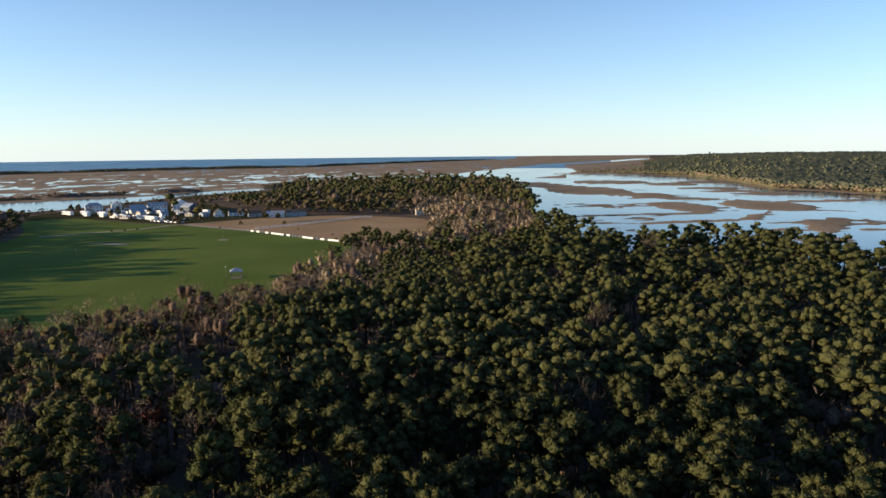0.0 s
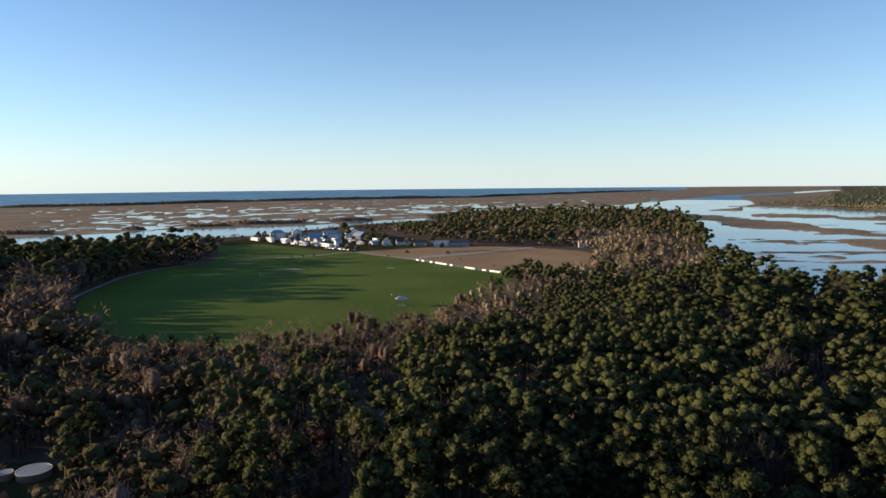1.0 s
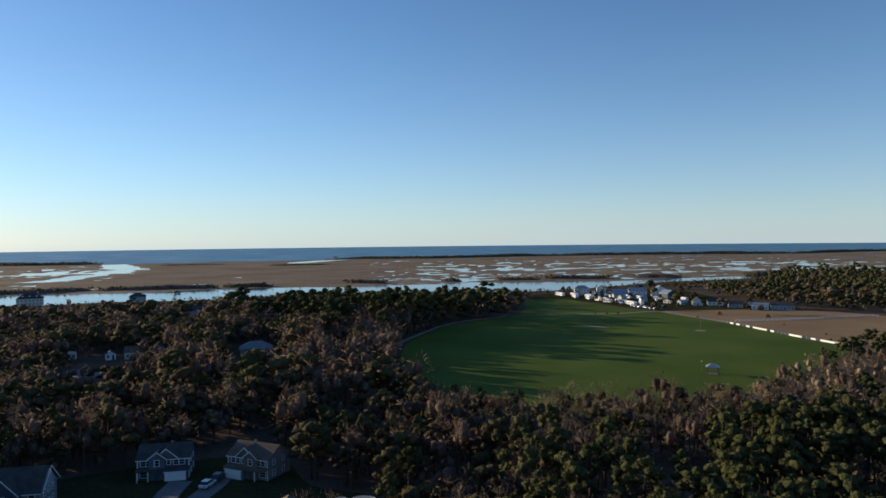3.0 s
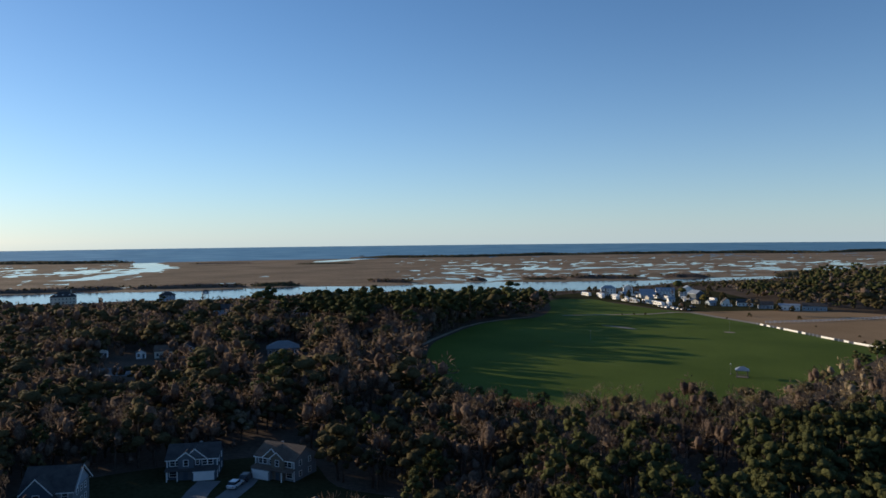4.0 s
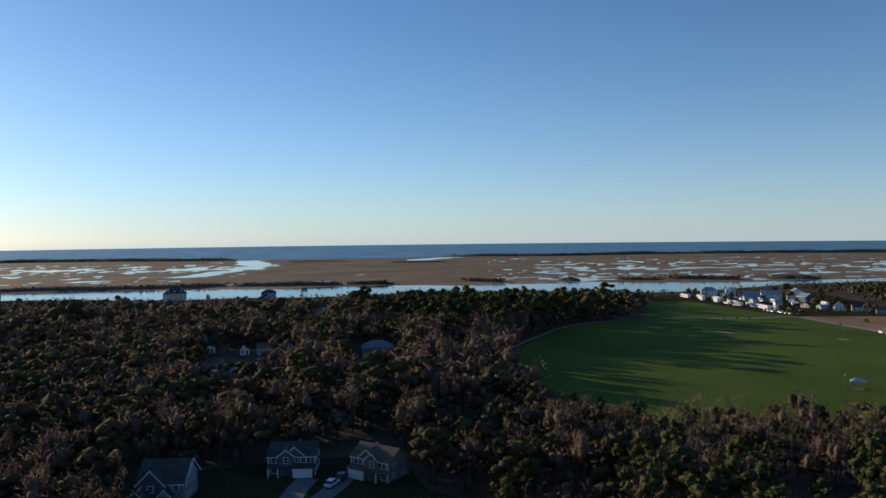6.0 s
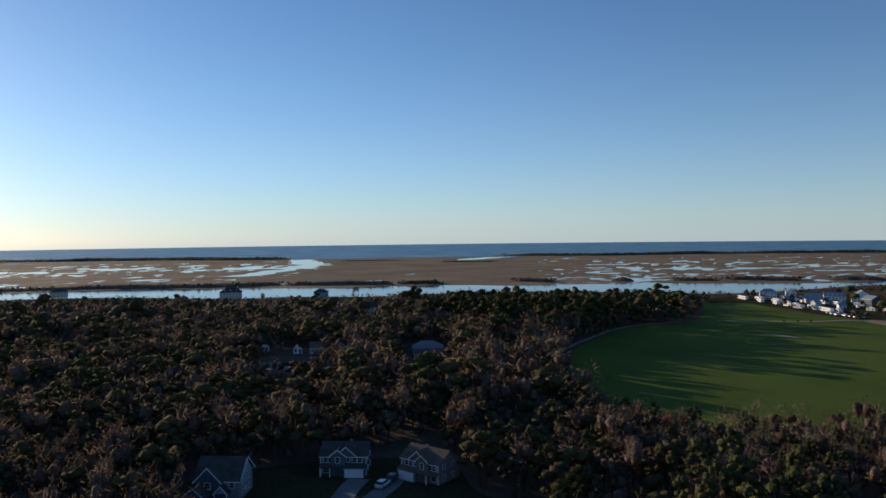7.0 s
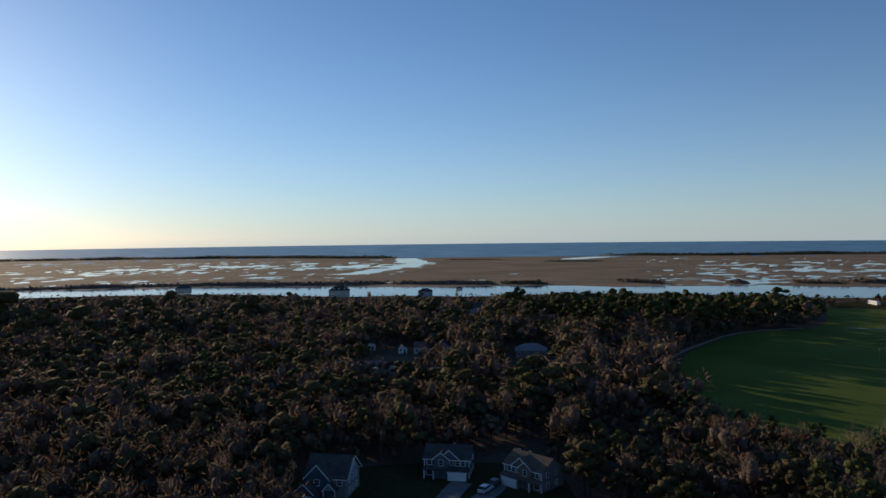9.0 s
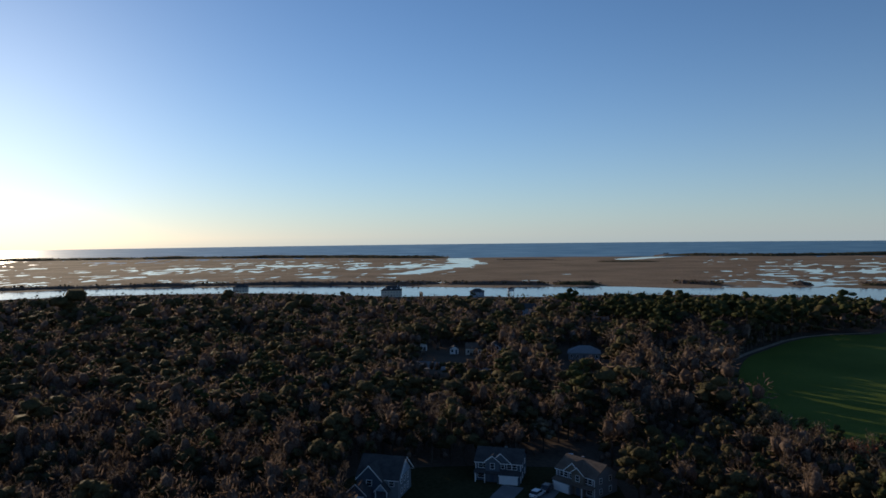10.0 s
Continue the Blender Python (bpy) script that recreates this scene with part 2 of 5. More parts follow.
BEACH = ((-12, 4300), (-4, 3450), (4, 2750), (11, 2270), (22, 2190), (31.5, 2080), (39, 1960), (46.8, 1990), (63.8, 1920), (68.4, 1970), (75.7, 2140), (90, 2350), (110, 2700))
FARSHORE = ((-60, 760), (-40, 800), (-31.8, 815), (-24.8, 897), (-20.6, 1150), (-19.1, 1260), (-15, 1340), (-11.5, 1400), (-9, 1420))
FIELD = smooth_loop(((-48, 362), (-61, 245), (-64, 212), (-88, 188), (-109, 168), (-140, 176), (-180, 204), (-222, 255), (-238, 290), (-252, 331), (-252, 359),
                     (-244, 385), (-262, 430), (-300, 495), (-277, 517), (-252, 502), (-207, 476), (-172, 463), (-121, 425), (-77, 386)), 5)
FALLOW = smooth_loop(((-45, 358), (-18, 345), (-8, 420), (-16, 488), (-60, 516), (-113, 521), (-165, 480), (-172, 466), (-119, 429), (-76, 390)), 4)
VILLAGE = smooth_loop(((-165, 478), (-113, 519), (-108, 545), (-150, 560), (-190, 610), (-240, 660), (-300, 600), (-322, 540), (-300, 505), (-252, 507), (-207, 481)), 4)
YARD = smooth_loop(((-118, 66), (-128, 46), (-146, 42), (-160, 54), (-157, 72), (-148, 90), (-138, 104), (-128, 105), (-112, 98), (-96, 101), (-88, 92), (-96, 76)), 4)
CREEK = ((-1005, 240), (-1000, 343), (-1012, 452), (-1100, 510), (-1150, 575), (-1270, 665), (-1500, 760), (-1750, 900))
ISLES = (  # bearing, distance, half length, half width, heading: marsh islands of the lagoon
    (-7.6, 960, 120, 34, -72), (-11.3, 835, 46, 80, 0), (-14.6, 770, 60, 34, -50), (-18.2, 715, 50, 14, -35), (-18.7, 614, 25, 52, 0), (-24.4, 645, 34, 56, 0),
    (-28.6, 716, 62, 11, 8), (-13.0, 1045, 56, 55, 0), (-17.5, 985, 36, 32, -20), (-20.5, 900, 36, 30, -20), (-22.3, 845, 34, 24, -15),
    (-19.6, 1050, 34, 34, -25), (-24.0, 800, 40, 20, 0), (-28.5, 495, 14, 38, -30), (-29.6, 530, 20, 12, 0), (-28.9, 417, 20, 7, 5), (-31.6, 520, 26, 9, 10),
    (-16.0, 536, 44, 5, 8), (-13.4, 606, 30, 6, 12), (-23.8, 540, 40, 7, 54), (-21.5, 505, 24, 6, 10), (-17.6, 480, 20, 5, 14), (-25.5, 455, 12, 7, 5), (-26.8, 505, 16, 6, 0))

BANKS = (((96, 585), (131, 605), (178, 618)), ((103, 513), (151, 522), (190, 527), (223, 543)), ((204, 482), (225, 505), (244, 531)), ((283, 547), (304, 525)), ((240, 467), (267, 468), (283, 452)), ((219, 417), (241, 435), (265, 460)), ((198, 370), (207, 365)), ((187, 1071), (274, 980)))   # narrow grassy banks across the lagoon


def ring(table, az):
    a, r = zip(*table)
    return np.interp(az, a, r)


def land(x, y):
    """How far inside land a place lies, in metres (below 0: water), and whether it is marsh, mainland or sand."""
    az, R = np.degrees(np.arctan2(-x, y)), np.hypot(x, y)
    rag = fnoise(x, y, 60, 3)
    main = ring(SHORE, az) - R + rag * 14
    bank = R - ring(BANK, az) + rag * 16
    beach = ring(BEACH, az) - R + fnoise(x, y, 220, 5) * 40
    marsh = np.minimum(bank, beach)
    marsh = np.where(az > -7.2, marsh, -50)
    # pools, dense in some stretches and rare in others
    thick = 0.13 + 0.25 * vnoise(x, y, 330, 11)
    thick = thick + np.interp(az, (2, 10, 38, 46, 60, 70, 76), (0, 0.27, 0.27, -0.34, -0.34, 0.05, 0.14))
    thick = thick - 0.0003 * np.abs(R - 1150) * (az < 50) - np.interp(R, (1450, 1700), (0, 0.2))
    pool = (fnoise(x, y, 40, 21) + 0.34 * vnoise(x, y, 11, 24) + 0.58 - thick) * 34
    pool = np.minimum(pool, (fnoise(x, y, 17, 26) + 0.60 - 0.5 * thick) * 20)
    ridge = (np.abs(fnoise(x, y, 150, 31)) - 0.035) * 130
    creek = stretch_gap(CREEK, x, y) - np.where(R > 1180, np.interp(R, (1180, 1300, 1700), (16, 30, 34)), 9) + rag * 18 + fnoise(x, y, 38, 77) * 26
    inlet = stretch_gap(((-1254, 1058), (-1310, 1232), (-1420, 1500)), x, y) - 26 + rag * 14
    marsh = np.minimum.reduce([marsh, pool, ridge + np.interp(az, (42, 50, 58, 64), (0, 14, 14, 0)), creek, inlet])
    # the sea reaches in through the inlet
    marsh = np.where((az > 47.5) & (az < 63) & (R > 1850), -30, marsh)
    river = np.where((az <= -2) & (az > -40), R - ring(FARSHORE, az) + rag * 10, -80)
    channel = stretch_gap(((40, 1150), (110, 1350), (190, 1600), (250, 1900), (330, 2200), (560, 2560), (900, 3200)), x, y) - np.interp(R, (1150, 1350, 1600, 1900, 2200, 3200), (80, 115, 105, 70, 42, 30)) + rag * 12
    marsh = np.where(az < 3, np.minimum(marsh, channel), marsh)
    river = np.minimum(np.where((az > -9.5) & (az <= -5), R - 1180 + rag * 20, river), channel)
    river = np.where(az > -5.5, -80, river)
    isl = np.full(np.shape(x), -60.0)
    fine = 0.75 * fnoise(x, y, 24, 81) + 0.55 * vnoise(x, y, 8, 84)
    tilt = (x * 0.985 + y * 0.17, -x * 0.17 + y * 0.985)
    streak = fnoise(tilt[0] / 3, tilt[1], 15, 91) - 0.52 + np.interp(R - ring(FARSHORE, az), (-260, -60, 0), (0, 0.16, 0.3))
    isl = np.where((az < -8.5) & (R < 1400), streak * 14, isl)
    for line in BANKS:
        isl = np.maximum(isl, 3.0 - stretch_gap(line, x, y) + 4.0 * fine)
    for a, d, hl, hw, h in ISLES:
        cx, cy, c, s = -d * math.sin(radians(a)), d * math.cos(radians(a)), math.cos(radians(h)), math.sin(radians(h))
        u, v = (x - cx) * c + (y - cy) * s, -(x - cx) * s + (y - cy) * c
        isl = np.maximum(isl, (1 - np.hypot(u / hl, v / hw) / 1.0) * hw * 0.9 + fine * min(13, hw * 0.9))
    s = np.maximum.reduce([main, marsh, river, isl])
    s = np.where(main > 0, s, s + 1.6 * vnoise(x, y, 7, 27))
    dune = (beach < 60) & (beach > -5) & (az > -5) & (marsh > -5)
    return s, main, dune, az, R


def build_ground():
    A = np.concatenate([np.arange(-180, -42, 6.0), np.arange(-42, 102, 0.21), np.arange(104, 180, 6.0)])
    R = np.concatenate([[0.02, 6], np.linspace(15, 370, 14), 1 / np.linspace(1 / 385, 1 / 4880, 160)])
    a, r = np.meshgrid(np.radians(A), R)
    x, y = -r * np.sin(a), r * np.cos(a)
    s, main, dune, az, rr = land(x, y)
    z = np.where(main > 0, np.clip(-0.5 + main * 0.06, -0.5, 0.0), np.clip(-0.6 + s * 0.05, -1.5, -0.15))
    z = np.where(dune & (s > 0), -0.1 + 1.2 * np.clip(fnoise(x, y, 90, 8) + 0.4, 0, 1), z)
    z = np.where(rr > 4700, np.where(az < -7, 0.2, -1.5), z)
    nr, na = x.shape
    V = np.stack([x, y, z], -1).reshape(-1, 3)
    i, j = np.meshgrid(np.arange(nr - 1), np.arange(na), indexing="ij")
    k = (j + 1) % na
    Q = np.stack([i * na + j, (i + 1) * na + j, (i + 1) * na + k, i * na + k], -1).reshape(-1, 4)[:, ::-1]
    ob = quads("ground", V, Q, [M_MARSH, M_FLOOR, M_SAND])
    inland = (main > 6) | ((az < -16) & (rr > 850) & (s > 25))
    idx = np.where(dune, 2, np.where(inland, 1, 0))[:-1].reshape(-1).astype(np.int32)
    ob.data.polygons.foreach_set("material_index", idx)
    tagged(ob, "brown salt marsh and dark wooded land cut by winding pools", "ground", kind="structure")


build_ground()


def disc(name, r0, r1, z, material, label, a0=0.0, a1=360.0):
    n = 128
    a = np.radians(np.linspace(a0, a1, n + 1))
    V = np.concatenate([np.stack([-r * np.sin(a), r * np.cos(a), np.full(n + 1, z)], -1) for r in (r0, r1)])
    Q = [(i, i + n + 1, i + n + 2, i + 1) for i in range(n)]
    return tagged(quads(name, V, Q, material), label, "water", kind="structure")


disc("water", 0.02, 2600, -0.62, M_WATER, "calm pale blue tidal water between marsh banks")
disc("sea", 1800, 4890, -0.60, M_SEA, "deep blue open sea under a clear horizon", -13, 200)
disc("river_water", 2600, 4890, -0.62, M_WATER, "calm pale blue tidal river", -60, -13)


def sheet(name, P, z, material, label, category):
    bm = bmesh.new()
    vs = [bm.verts.new((x, y, z)) for x, y in P]
    bm.faces.new(vs)
    bmesh.ops.triangulate(bm, faces=bm.faces)
    bmesh.ops.recalc_face_normals(bm, faces=bm.faces)
    me = bpy.data.meshes.new(name)
    bm.to_mesh(me)
    bm.free()
    me.materials.append(material)
    ob = new(name, me)
    if me.polygons[0].normal.z < 0:
        me.flip_normals()
    return tagged(ob, label, category, kind="structure")


def ribbon(name, pts, w, z, material, label, category):
    P = np.array(pts, float)
    d = np.gradient(P, axis=0)
    d /= np.linalg.norm(d, axis=1)[:, None]
    nrm = np.stack([-d[:, 1], d[:, 0]], -1) * w / 2
    V = np.concatenate([np.c_[P + nrm, np.full(len(P), z)], np.c_[P - nrm, np.full(len(P), z)]])
    n = len(P)
    Q = [(i + n, i + n + 1, i + 1, i) for i in range(n - 1)]
    return tagged(quads(name, V, Q, material), label, category, kind="structure")


sheet("field", FIELD, 0.10, M_GRASS, "bright green winter crop field with long tree shadows", "field")
sheet("fallow_field", FALLOW, 0.08, M_FALLOW, "bare reddish brown fallow field", "field")
# both grass sheets take the colour with the yards' shade in it
sheet("village_ground", VILLAGE, 0.06, M_SHADELAWN, "patchy grass round the village buildings", "ground")
sheet("lawn", YARD, 0.05, M_SHADELAWN, "winter lawn round the houses, darkened for the trees' shade", "lawn")
ribbon("dirt_track", [(-226, 252), (-233, 268), (-241, 289), (-252, 318), (-256, 340), (-255, 360), (-248, 384)], 2.6, 0.16, M_TRACK, "pale sandy track along the field's edge", "track")
ribbon("driveway", [(-236, 402), (-219, 418), (-205, 430), (-194, 440), (-184, 460), (-172, 466)], 3.5, 0.16, M_TRACK, "pale sandy track across the green field", "track")
ribbon("field_road", [(-176, 466), (-150, 447), (-121, 427), (-98, 407), (-77, 388), (-46, 362)], 5, 0.17, M_TRACK, "pale sandy road between two fields", "road")
sheet("bare_patch", smooth_loop(((-192, 371), (-182, 367), (-170, 364), (-168, 366), (-178, 371)), 4), 0.18, M_TRACK, "worn sandy patch in the green field", "ground")


# ---- trees ----
def limb(p0, p1, r0, r1):
    """A three-sided tapered limb as corners and faces."""
    p0, p1 = np.array(p0, float), np.array(p1, float)
    d = p1 - p0
    d /= np.linalg.norm(d) + 1e-9
    u = np.cross(d, (0.3, 0.9, 0.2))
    u /= np.linalg.norm(u)
    w = np.cross(d, u)
    c = [u * math.cos(a) + w * math.sin(a) for a in (0, 2.09, 4.19)]
    V = [p0 + k * r0 for k in c] + [p1 + k * r1 for k in c]
    return np.array(V), np.array([(0, 1, 4, 3), (1, 2, 5, 4), (2, 0, 3, 5)])


def join(bits):
    V, Q, N, n = [], [], [], 0
    for v, q, *soft in bits:
        V.append(v)
        Q.append(q + n)
        N += soft
        n += len(v)
    return (np.concatenate(V), np.concatenate(Q)) + ((np.concatenate(N),) if N else ())


def away(v):
    return v / (np.linalg.norm(v) + 1e-9)


def cards(rng, centre, radii, n, size, jitter=0.45, low=-0.35, slim=0.5):
    """Leaf tufts scattered over a lump, each a small bent diamond that faces outward."""
    d = rng.normal(size=(n, 3))
    d[:, 2] = np.where(d[:, 2] < low, -d[:, 2] * 0.6, d[:, 2])
    d /= np.linalg.norm(d, axis=1)[:, None]
    p = centre + d * radii * rng.uniform(0.62, 1.08, (n, 1))
    nrm = d + rng.normal(size=(n, 3)) * jitter
    nrm /= np.linalg.norm(nrm, axis=1)[:, None]
    u = np.cross(nrm, rng.normal(size=(n, 3)) + np.cross(d, (0.01, 0.02, 1.0)) * 1.5)
    u /= np.linalg.norm(u, axis=1)[:, None]
    w = np.cross(nrm, u)
    s = size * rng.uniform(0.6, 1.3, (n, 1))
    V = np.stack([p - u * s, p - w * s * slim + nrm * s * 0.2, p + u * s * 1.15, p + w * s * slim + nrm * s * 0.2], 1).reshape(-1, 3)
    soft = d + nrm * 0.2 + (0, 0, 0.15)
    soft = np.repeat(soft / np.linalg.norm(soft, axis=1)[:, None], 4, axis=0)
    return V, np.arange(4 * n).reshape(-1, 4), soft


def away_all(v):
    return v / np.linalg.norm(v, axis=1)[:, None]


CORNERS = np.array([(a, b, c) for a in (-1, 1) for b in (-1, 1) for c in (-1, 1)] + [(2, 0, 0), (-2, 0, 0), (0, 2, 0), (0, -2, 0), (0, 0, 2), (0, 0, -2)], float)


def dodeca():
    """The twelve four-cornered faces of a rhombic dodecahedron."""
    faces = []
    for i in range(8, 14):
        for j in range(i + 1, 14):
            p, q = CORNERS[i], CORNERS[j]
            if abs(p @ q) > 0.1:
                continue
            m = (p + q) / 2
            k = [n for n in range(8) if abs(CORNERS[n] @ m - m @ m) < 0.1]
            f = (i, k[0], j, k[1])
            turn = np.cross(CORNERS[k[0]] - p, q - p) @ m
            faces.append(f if turn > 0 else f[::-1])
    return np.array(faces)


DODECA = dodeca()


def puff(rng, centre, radii):
    """A closed, uneven lump of foliage of twelve faces."""
    t = np.linalg.qr(rng.normal(size=(3, 3)))[0]
    t *= np.sign(np.linalg.det(t))
    D = away_all(CORNERS) @ t.T
    return centre + D * radii * rng.uniform(0.7, 1.22, (len(D), 1)), DODECA, away_all(D + rng.normal(size=D.shape) * 0.25)


def sprays(rng, centre, radii, n, length, width, lift=0.7):
    """Needle sprays that stand out from a lump, upward and outward."""
    d = rng.normal(size=(n, 3))
    d[:, 2] = np.abs(d[:, 2]) * 0.9 - 0.25
    d /= np.linalg.norm(d, axis=1)[:, None]
    p = centre + d * radii * rng.uniform(0.55, 0.95, (n, 1))
    out = d + (0, 0, lift) + rng.normal(size=(n, 3)) * 0.35
    out *= length * rng.uniform(0.6, 1.25, (n, 1)) / np.linalg.norm(out, axis=1)[:, None]
    w = np.cross(out, rng.normal(size=(n, 3)))
    w *= width * rng.uniform(0.7, 1.3, (n, 1)) / np.linalg.norm(w, axis=1)[:, None]
    V = np.stack([p - w * 0.6, p + w * 0.6, p + out * 0.65 + w, p + out - w * 0.3], 1).reshape(-1, 3)
    soft = d + (0, 0, 0.25) + rng.normal(size=(n, 3)) * 0.3
    return V, np.arange(4 * n).reshape(-1, 4), np.repeat(soft / np.linalg.norm(soft, axis=1)[:, None], 4, axis=0)


def pine(seed, lumps, tufts, size):
    """A loblolly pine about 15 m high: bare lower trunk, lumpy domed crown. Trunk and crown."""
    rng = np.random.RandomState(seed)
    H, wide, deep = 15.0, rng.uniform(1.8, 2.6), rng.uniform(4.0, 6.0)
    lean = rng.uniform(-0.6, 0.6, 2)
    axis = lambda h: np.array([lean[0] * h / H, lean[1] * h / H, h])
    wood = [limb(axis(-0.4), axis(6.5), 0.26, 0.19), limb(axis(6.5), axis(13.6), 0.19, 0.05)]
    bits = []
    for k in range(lumps):
        f = (k + rng.uniform(0.1, 0.9)) / lumps
        h = 14.2 - deep * (1 - f)
        r = wide * math.sqrt(max(0.0, 1 - f ** 1.7)) * (0.72 + 0.28 * min(1, f * 4)) * rng.uniform(0.7, 1.15)
        a = k * 2.4 + rng.uniform(-0.6, 0.6)
        c = axis(h) + np.array([r * math.cos(a), r * math.sin(a), rng.uniform(-0.3, 0.3)])
        g = rng.uniform(0.78, 1.35) * (14 / lumps) ** 0.4
        R = np.array([g, g, g * 0.82])
        bits.append(puff(rng, c, R * 0.78))
        bits.append(sprays(rng, c, R, tufts, size, size * 0.26))
        if k % 2 == 0 and lumps > 8:
            wood.append(limb(axis(h - 0.9), c, 0.07, 0.03))
    return join(wood), join(bits)


def oak(seed, lumps, tufts, size, slim=0.55):
    """A broad evergreen about 10 m high with a low, uneven crown."""
    rng = np.random.RandomState(seed)
    wood = [limb((0, 0, -0.4), (0.2, 0.1, 3.2), 0.3, 0.22)]
    bits = []
    for k in range(lumps):
        f = (k + 0.5) / lumps
        a, r = k * 2.4 + rng.uniform(-0.4, 0.4), 3.0 * math.sqrt(1 - f) * rng.uniform(0.6, 1.05)
        c = np.array([r * math.cos(a), r * math.sin(a), 4.0 + 5.0 * f ** 0.8 + rng.uniform(-0.4, 0.4)])
        g = rng.uniform(0.95, 1.5) * (12 / lumps) ** 0.4
        R = np.array([g, g, g * 0.8])
        bits.append(puff(rng, c, R * 0.84))
        bits.append(cards(rng, c, R, tufts, size, slim=slim))
        if k % 2 == 0:
            wood.append(limb((0.2, 0.1, 2.8), c, 0.12, 0.04))
    return join(wood), join(bits)


def bare(seed, arms, twigs, width):
    """A leafless hardwood about 12 m high: forking limbs and a haze of twigs."""
    rng = np.random.RandomState(seed)
    wood, fine = [limb((0, 0, -0.4), (0.1, 0, 4.5), 0.2, 0.15), limb((0.1, 0, 4.5), (0.3, 0.2, 9.5), 0.15, 0.05)], []
    tips = []
    for k in range(arms):
        h = rng.uniform(3.2, 9.0)
        a = k * 2.4 + rng.uniform(-0.5, 0.5)
        p0 = np.array([0.15, 0.05, h])
        out = rng.uniform(0.8, 2.0)
        p1 = p0 + np.array([math.cos(a) * out, math.sin(a) * out, rng.uniform(1.2, 2.6)])
        wood.append(limb(p0, p1, 0.09, 0.04))
        for _ in range(2):
            p2 = p1 + np.array([*rng.uniform(-1.1, 1.1, 2), rng.uniform(0.6, 1.9)])
            wood.append(limb(p1, p2, 0.045, 0.02))
            tips += [p1, p2]
    for k in range(twigs):
        t = tips[rng.randint(len(tips))] + rng.normal(size=3) * 0.25
        d = np.array([*rng.uniform(-0.8, 0.8, 2), rng.uniform(0.1, 1.2)])
        d *= rng.uniform(0.6, 1.5) / np.linalg.norm(d)
        w = np.cross(d, rng.normal(size=3))
        w *= width / np.linalg.norm(w)
        fine.append((np.array([t - w, t + w, t + d + w * 0.3, t + d - w * 0.3]), np.array([(0, 1, 2, 3)]), np.tile(away(t - (0.2, 0.1, 6.0) + rng.normal(size=3)), (4, 1))))
    return join(wood), join(fine)


def broom(seed, twigs, width, length=0.85, body=0):
    """A hardwood about 11 m high, its upright crown a thicket of fine branches and withered leaves."""
    rng = np.random.RandomState(seed)
    wood = [limb((0, 0, -0.4), (0.1, 0, 5.0), 0.2, 0.12), limb((0.1, 0, 4.0), (0.7, 0.4, 8.0), 0.08, 0.03), limb((0.1, 0, 3.6), (-0.8, -0.3, 7.5), 0.08, 0.03)]
    stems = rng.normal(size=(7, 2)) * 1.15
    k = rng.randint(7, size=twigs)
    d = rng.normal(size=(twigs, 3))
    d /= np.linalg.norm(d, axis=1)[:, None]
    r = rng.uniform(0.35, 1.0, (twigs, 1))
    p = d * r * (1.35, 1.35, 2.5) + np.c_[stems[k], 6.6 + rng.uniform(-0.9, 0.9, 7)[k]]
    up = np.array([0, 0, 0.5]) + d * 0.7 + rng.normal(size=(twigs, 3)) * 0.6
    up *= length * rng.uniform(0.5, 1.2, (twigs, 1)) / np.linalg.norm(up, axis=1)[:, None]
    w = np.cross(up, rng.normal(size=(twigs, 3)))
    w *= width * rng.uniform(0.5, 1.4, (twigs, 1)) / np.linalg.norm(w, axis=1)[:, None]
    V = np.stack([p - w * 0.5, p + w * 0.5, p + up * 0.6 + w, p + up - w * 0.4], 1).reshape(-1, 3)
    soft = d + (0, 0, 0.3) + rng.normal(size=(twigs, 3)) * 0.12
    soft = np.repeat(soft / np.linalg.norm(soft, axis=1)[:, None], 4, axis=0)
    crown = [(V, np.arange(4 * twigs).reshape(-1, 4), soft)]
    for i in range(body):
        crown.append(puff(rng, np.array([*stems[i] * 0.9, 6.3 + rng.uniform(-0.8, 1.0)]), np.array([0.95, 0.95, 1.7])))
    return join(wood), join(crown)


def scatter(name, shapes, pos, size, material, label, category, seed, broad=(1.0, 1.4)):
    """Very many trees in one mesh, out of a few shapes."""
    rng = np.random.RandomState(seed)
    V, Q, T, N, n = [], [], [], [], 0
    pick = rng.randint(len(shapes), size=len(pos))
    for k, (v, q, *soft) in enumerate(shapes):
        P, S = pos[pick == k], size[pick == k]
        if not len(P):
            continue
        a = rng.uniform(0, 6.28, len(P))
        c, s = np.cos(a)[:, None], np.sin(a)[:, None]
        sw = (S * rng.uniform(*broad, len(P)))[:, None]
        W = np.stack([(v[:, 0] * c - v[:, 1] * s) * sw, (v[:, 0] * s + v[:, 1] * c) * sw, v[:, 2] * S[:, None]], -1) + P[:, None, :]
        V.append(W.reshape(-1, 3))
        for e in soft:
            N.append(np.stack([e[:, 0] * c - e[:, 1] * s, e[:, 0] * s + e[:, 1] * c, np.broadcast_to(e[:, 2], c.shape[:1] + e[:, 2].shape)], -1).reshape(-1, 3))
        Q.append((q[None] + (np.arange(len(P)) * len(v))[:, None, None]).reshape(-1, 4) + n)
        T.append(np.repeat(np.clip(rng.uniform(0, 0.75, len(P)) + 0.12 + 0.45 * fnoise(P[:, 0], P[:, 1], 28, 63), 0, 1), len(v)))
        n += len(P) * len(v)
    if not V:
        return None
    return tagged(quads(name, np.concatenate(V), np.concatenate(Q), material, np.concatenate(T), np.concatenate(N) if N else None), label, category, kind="stuff")


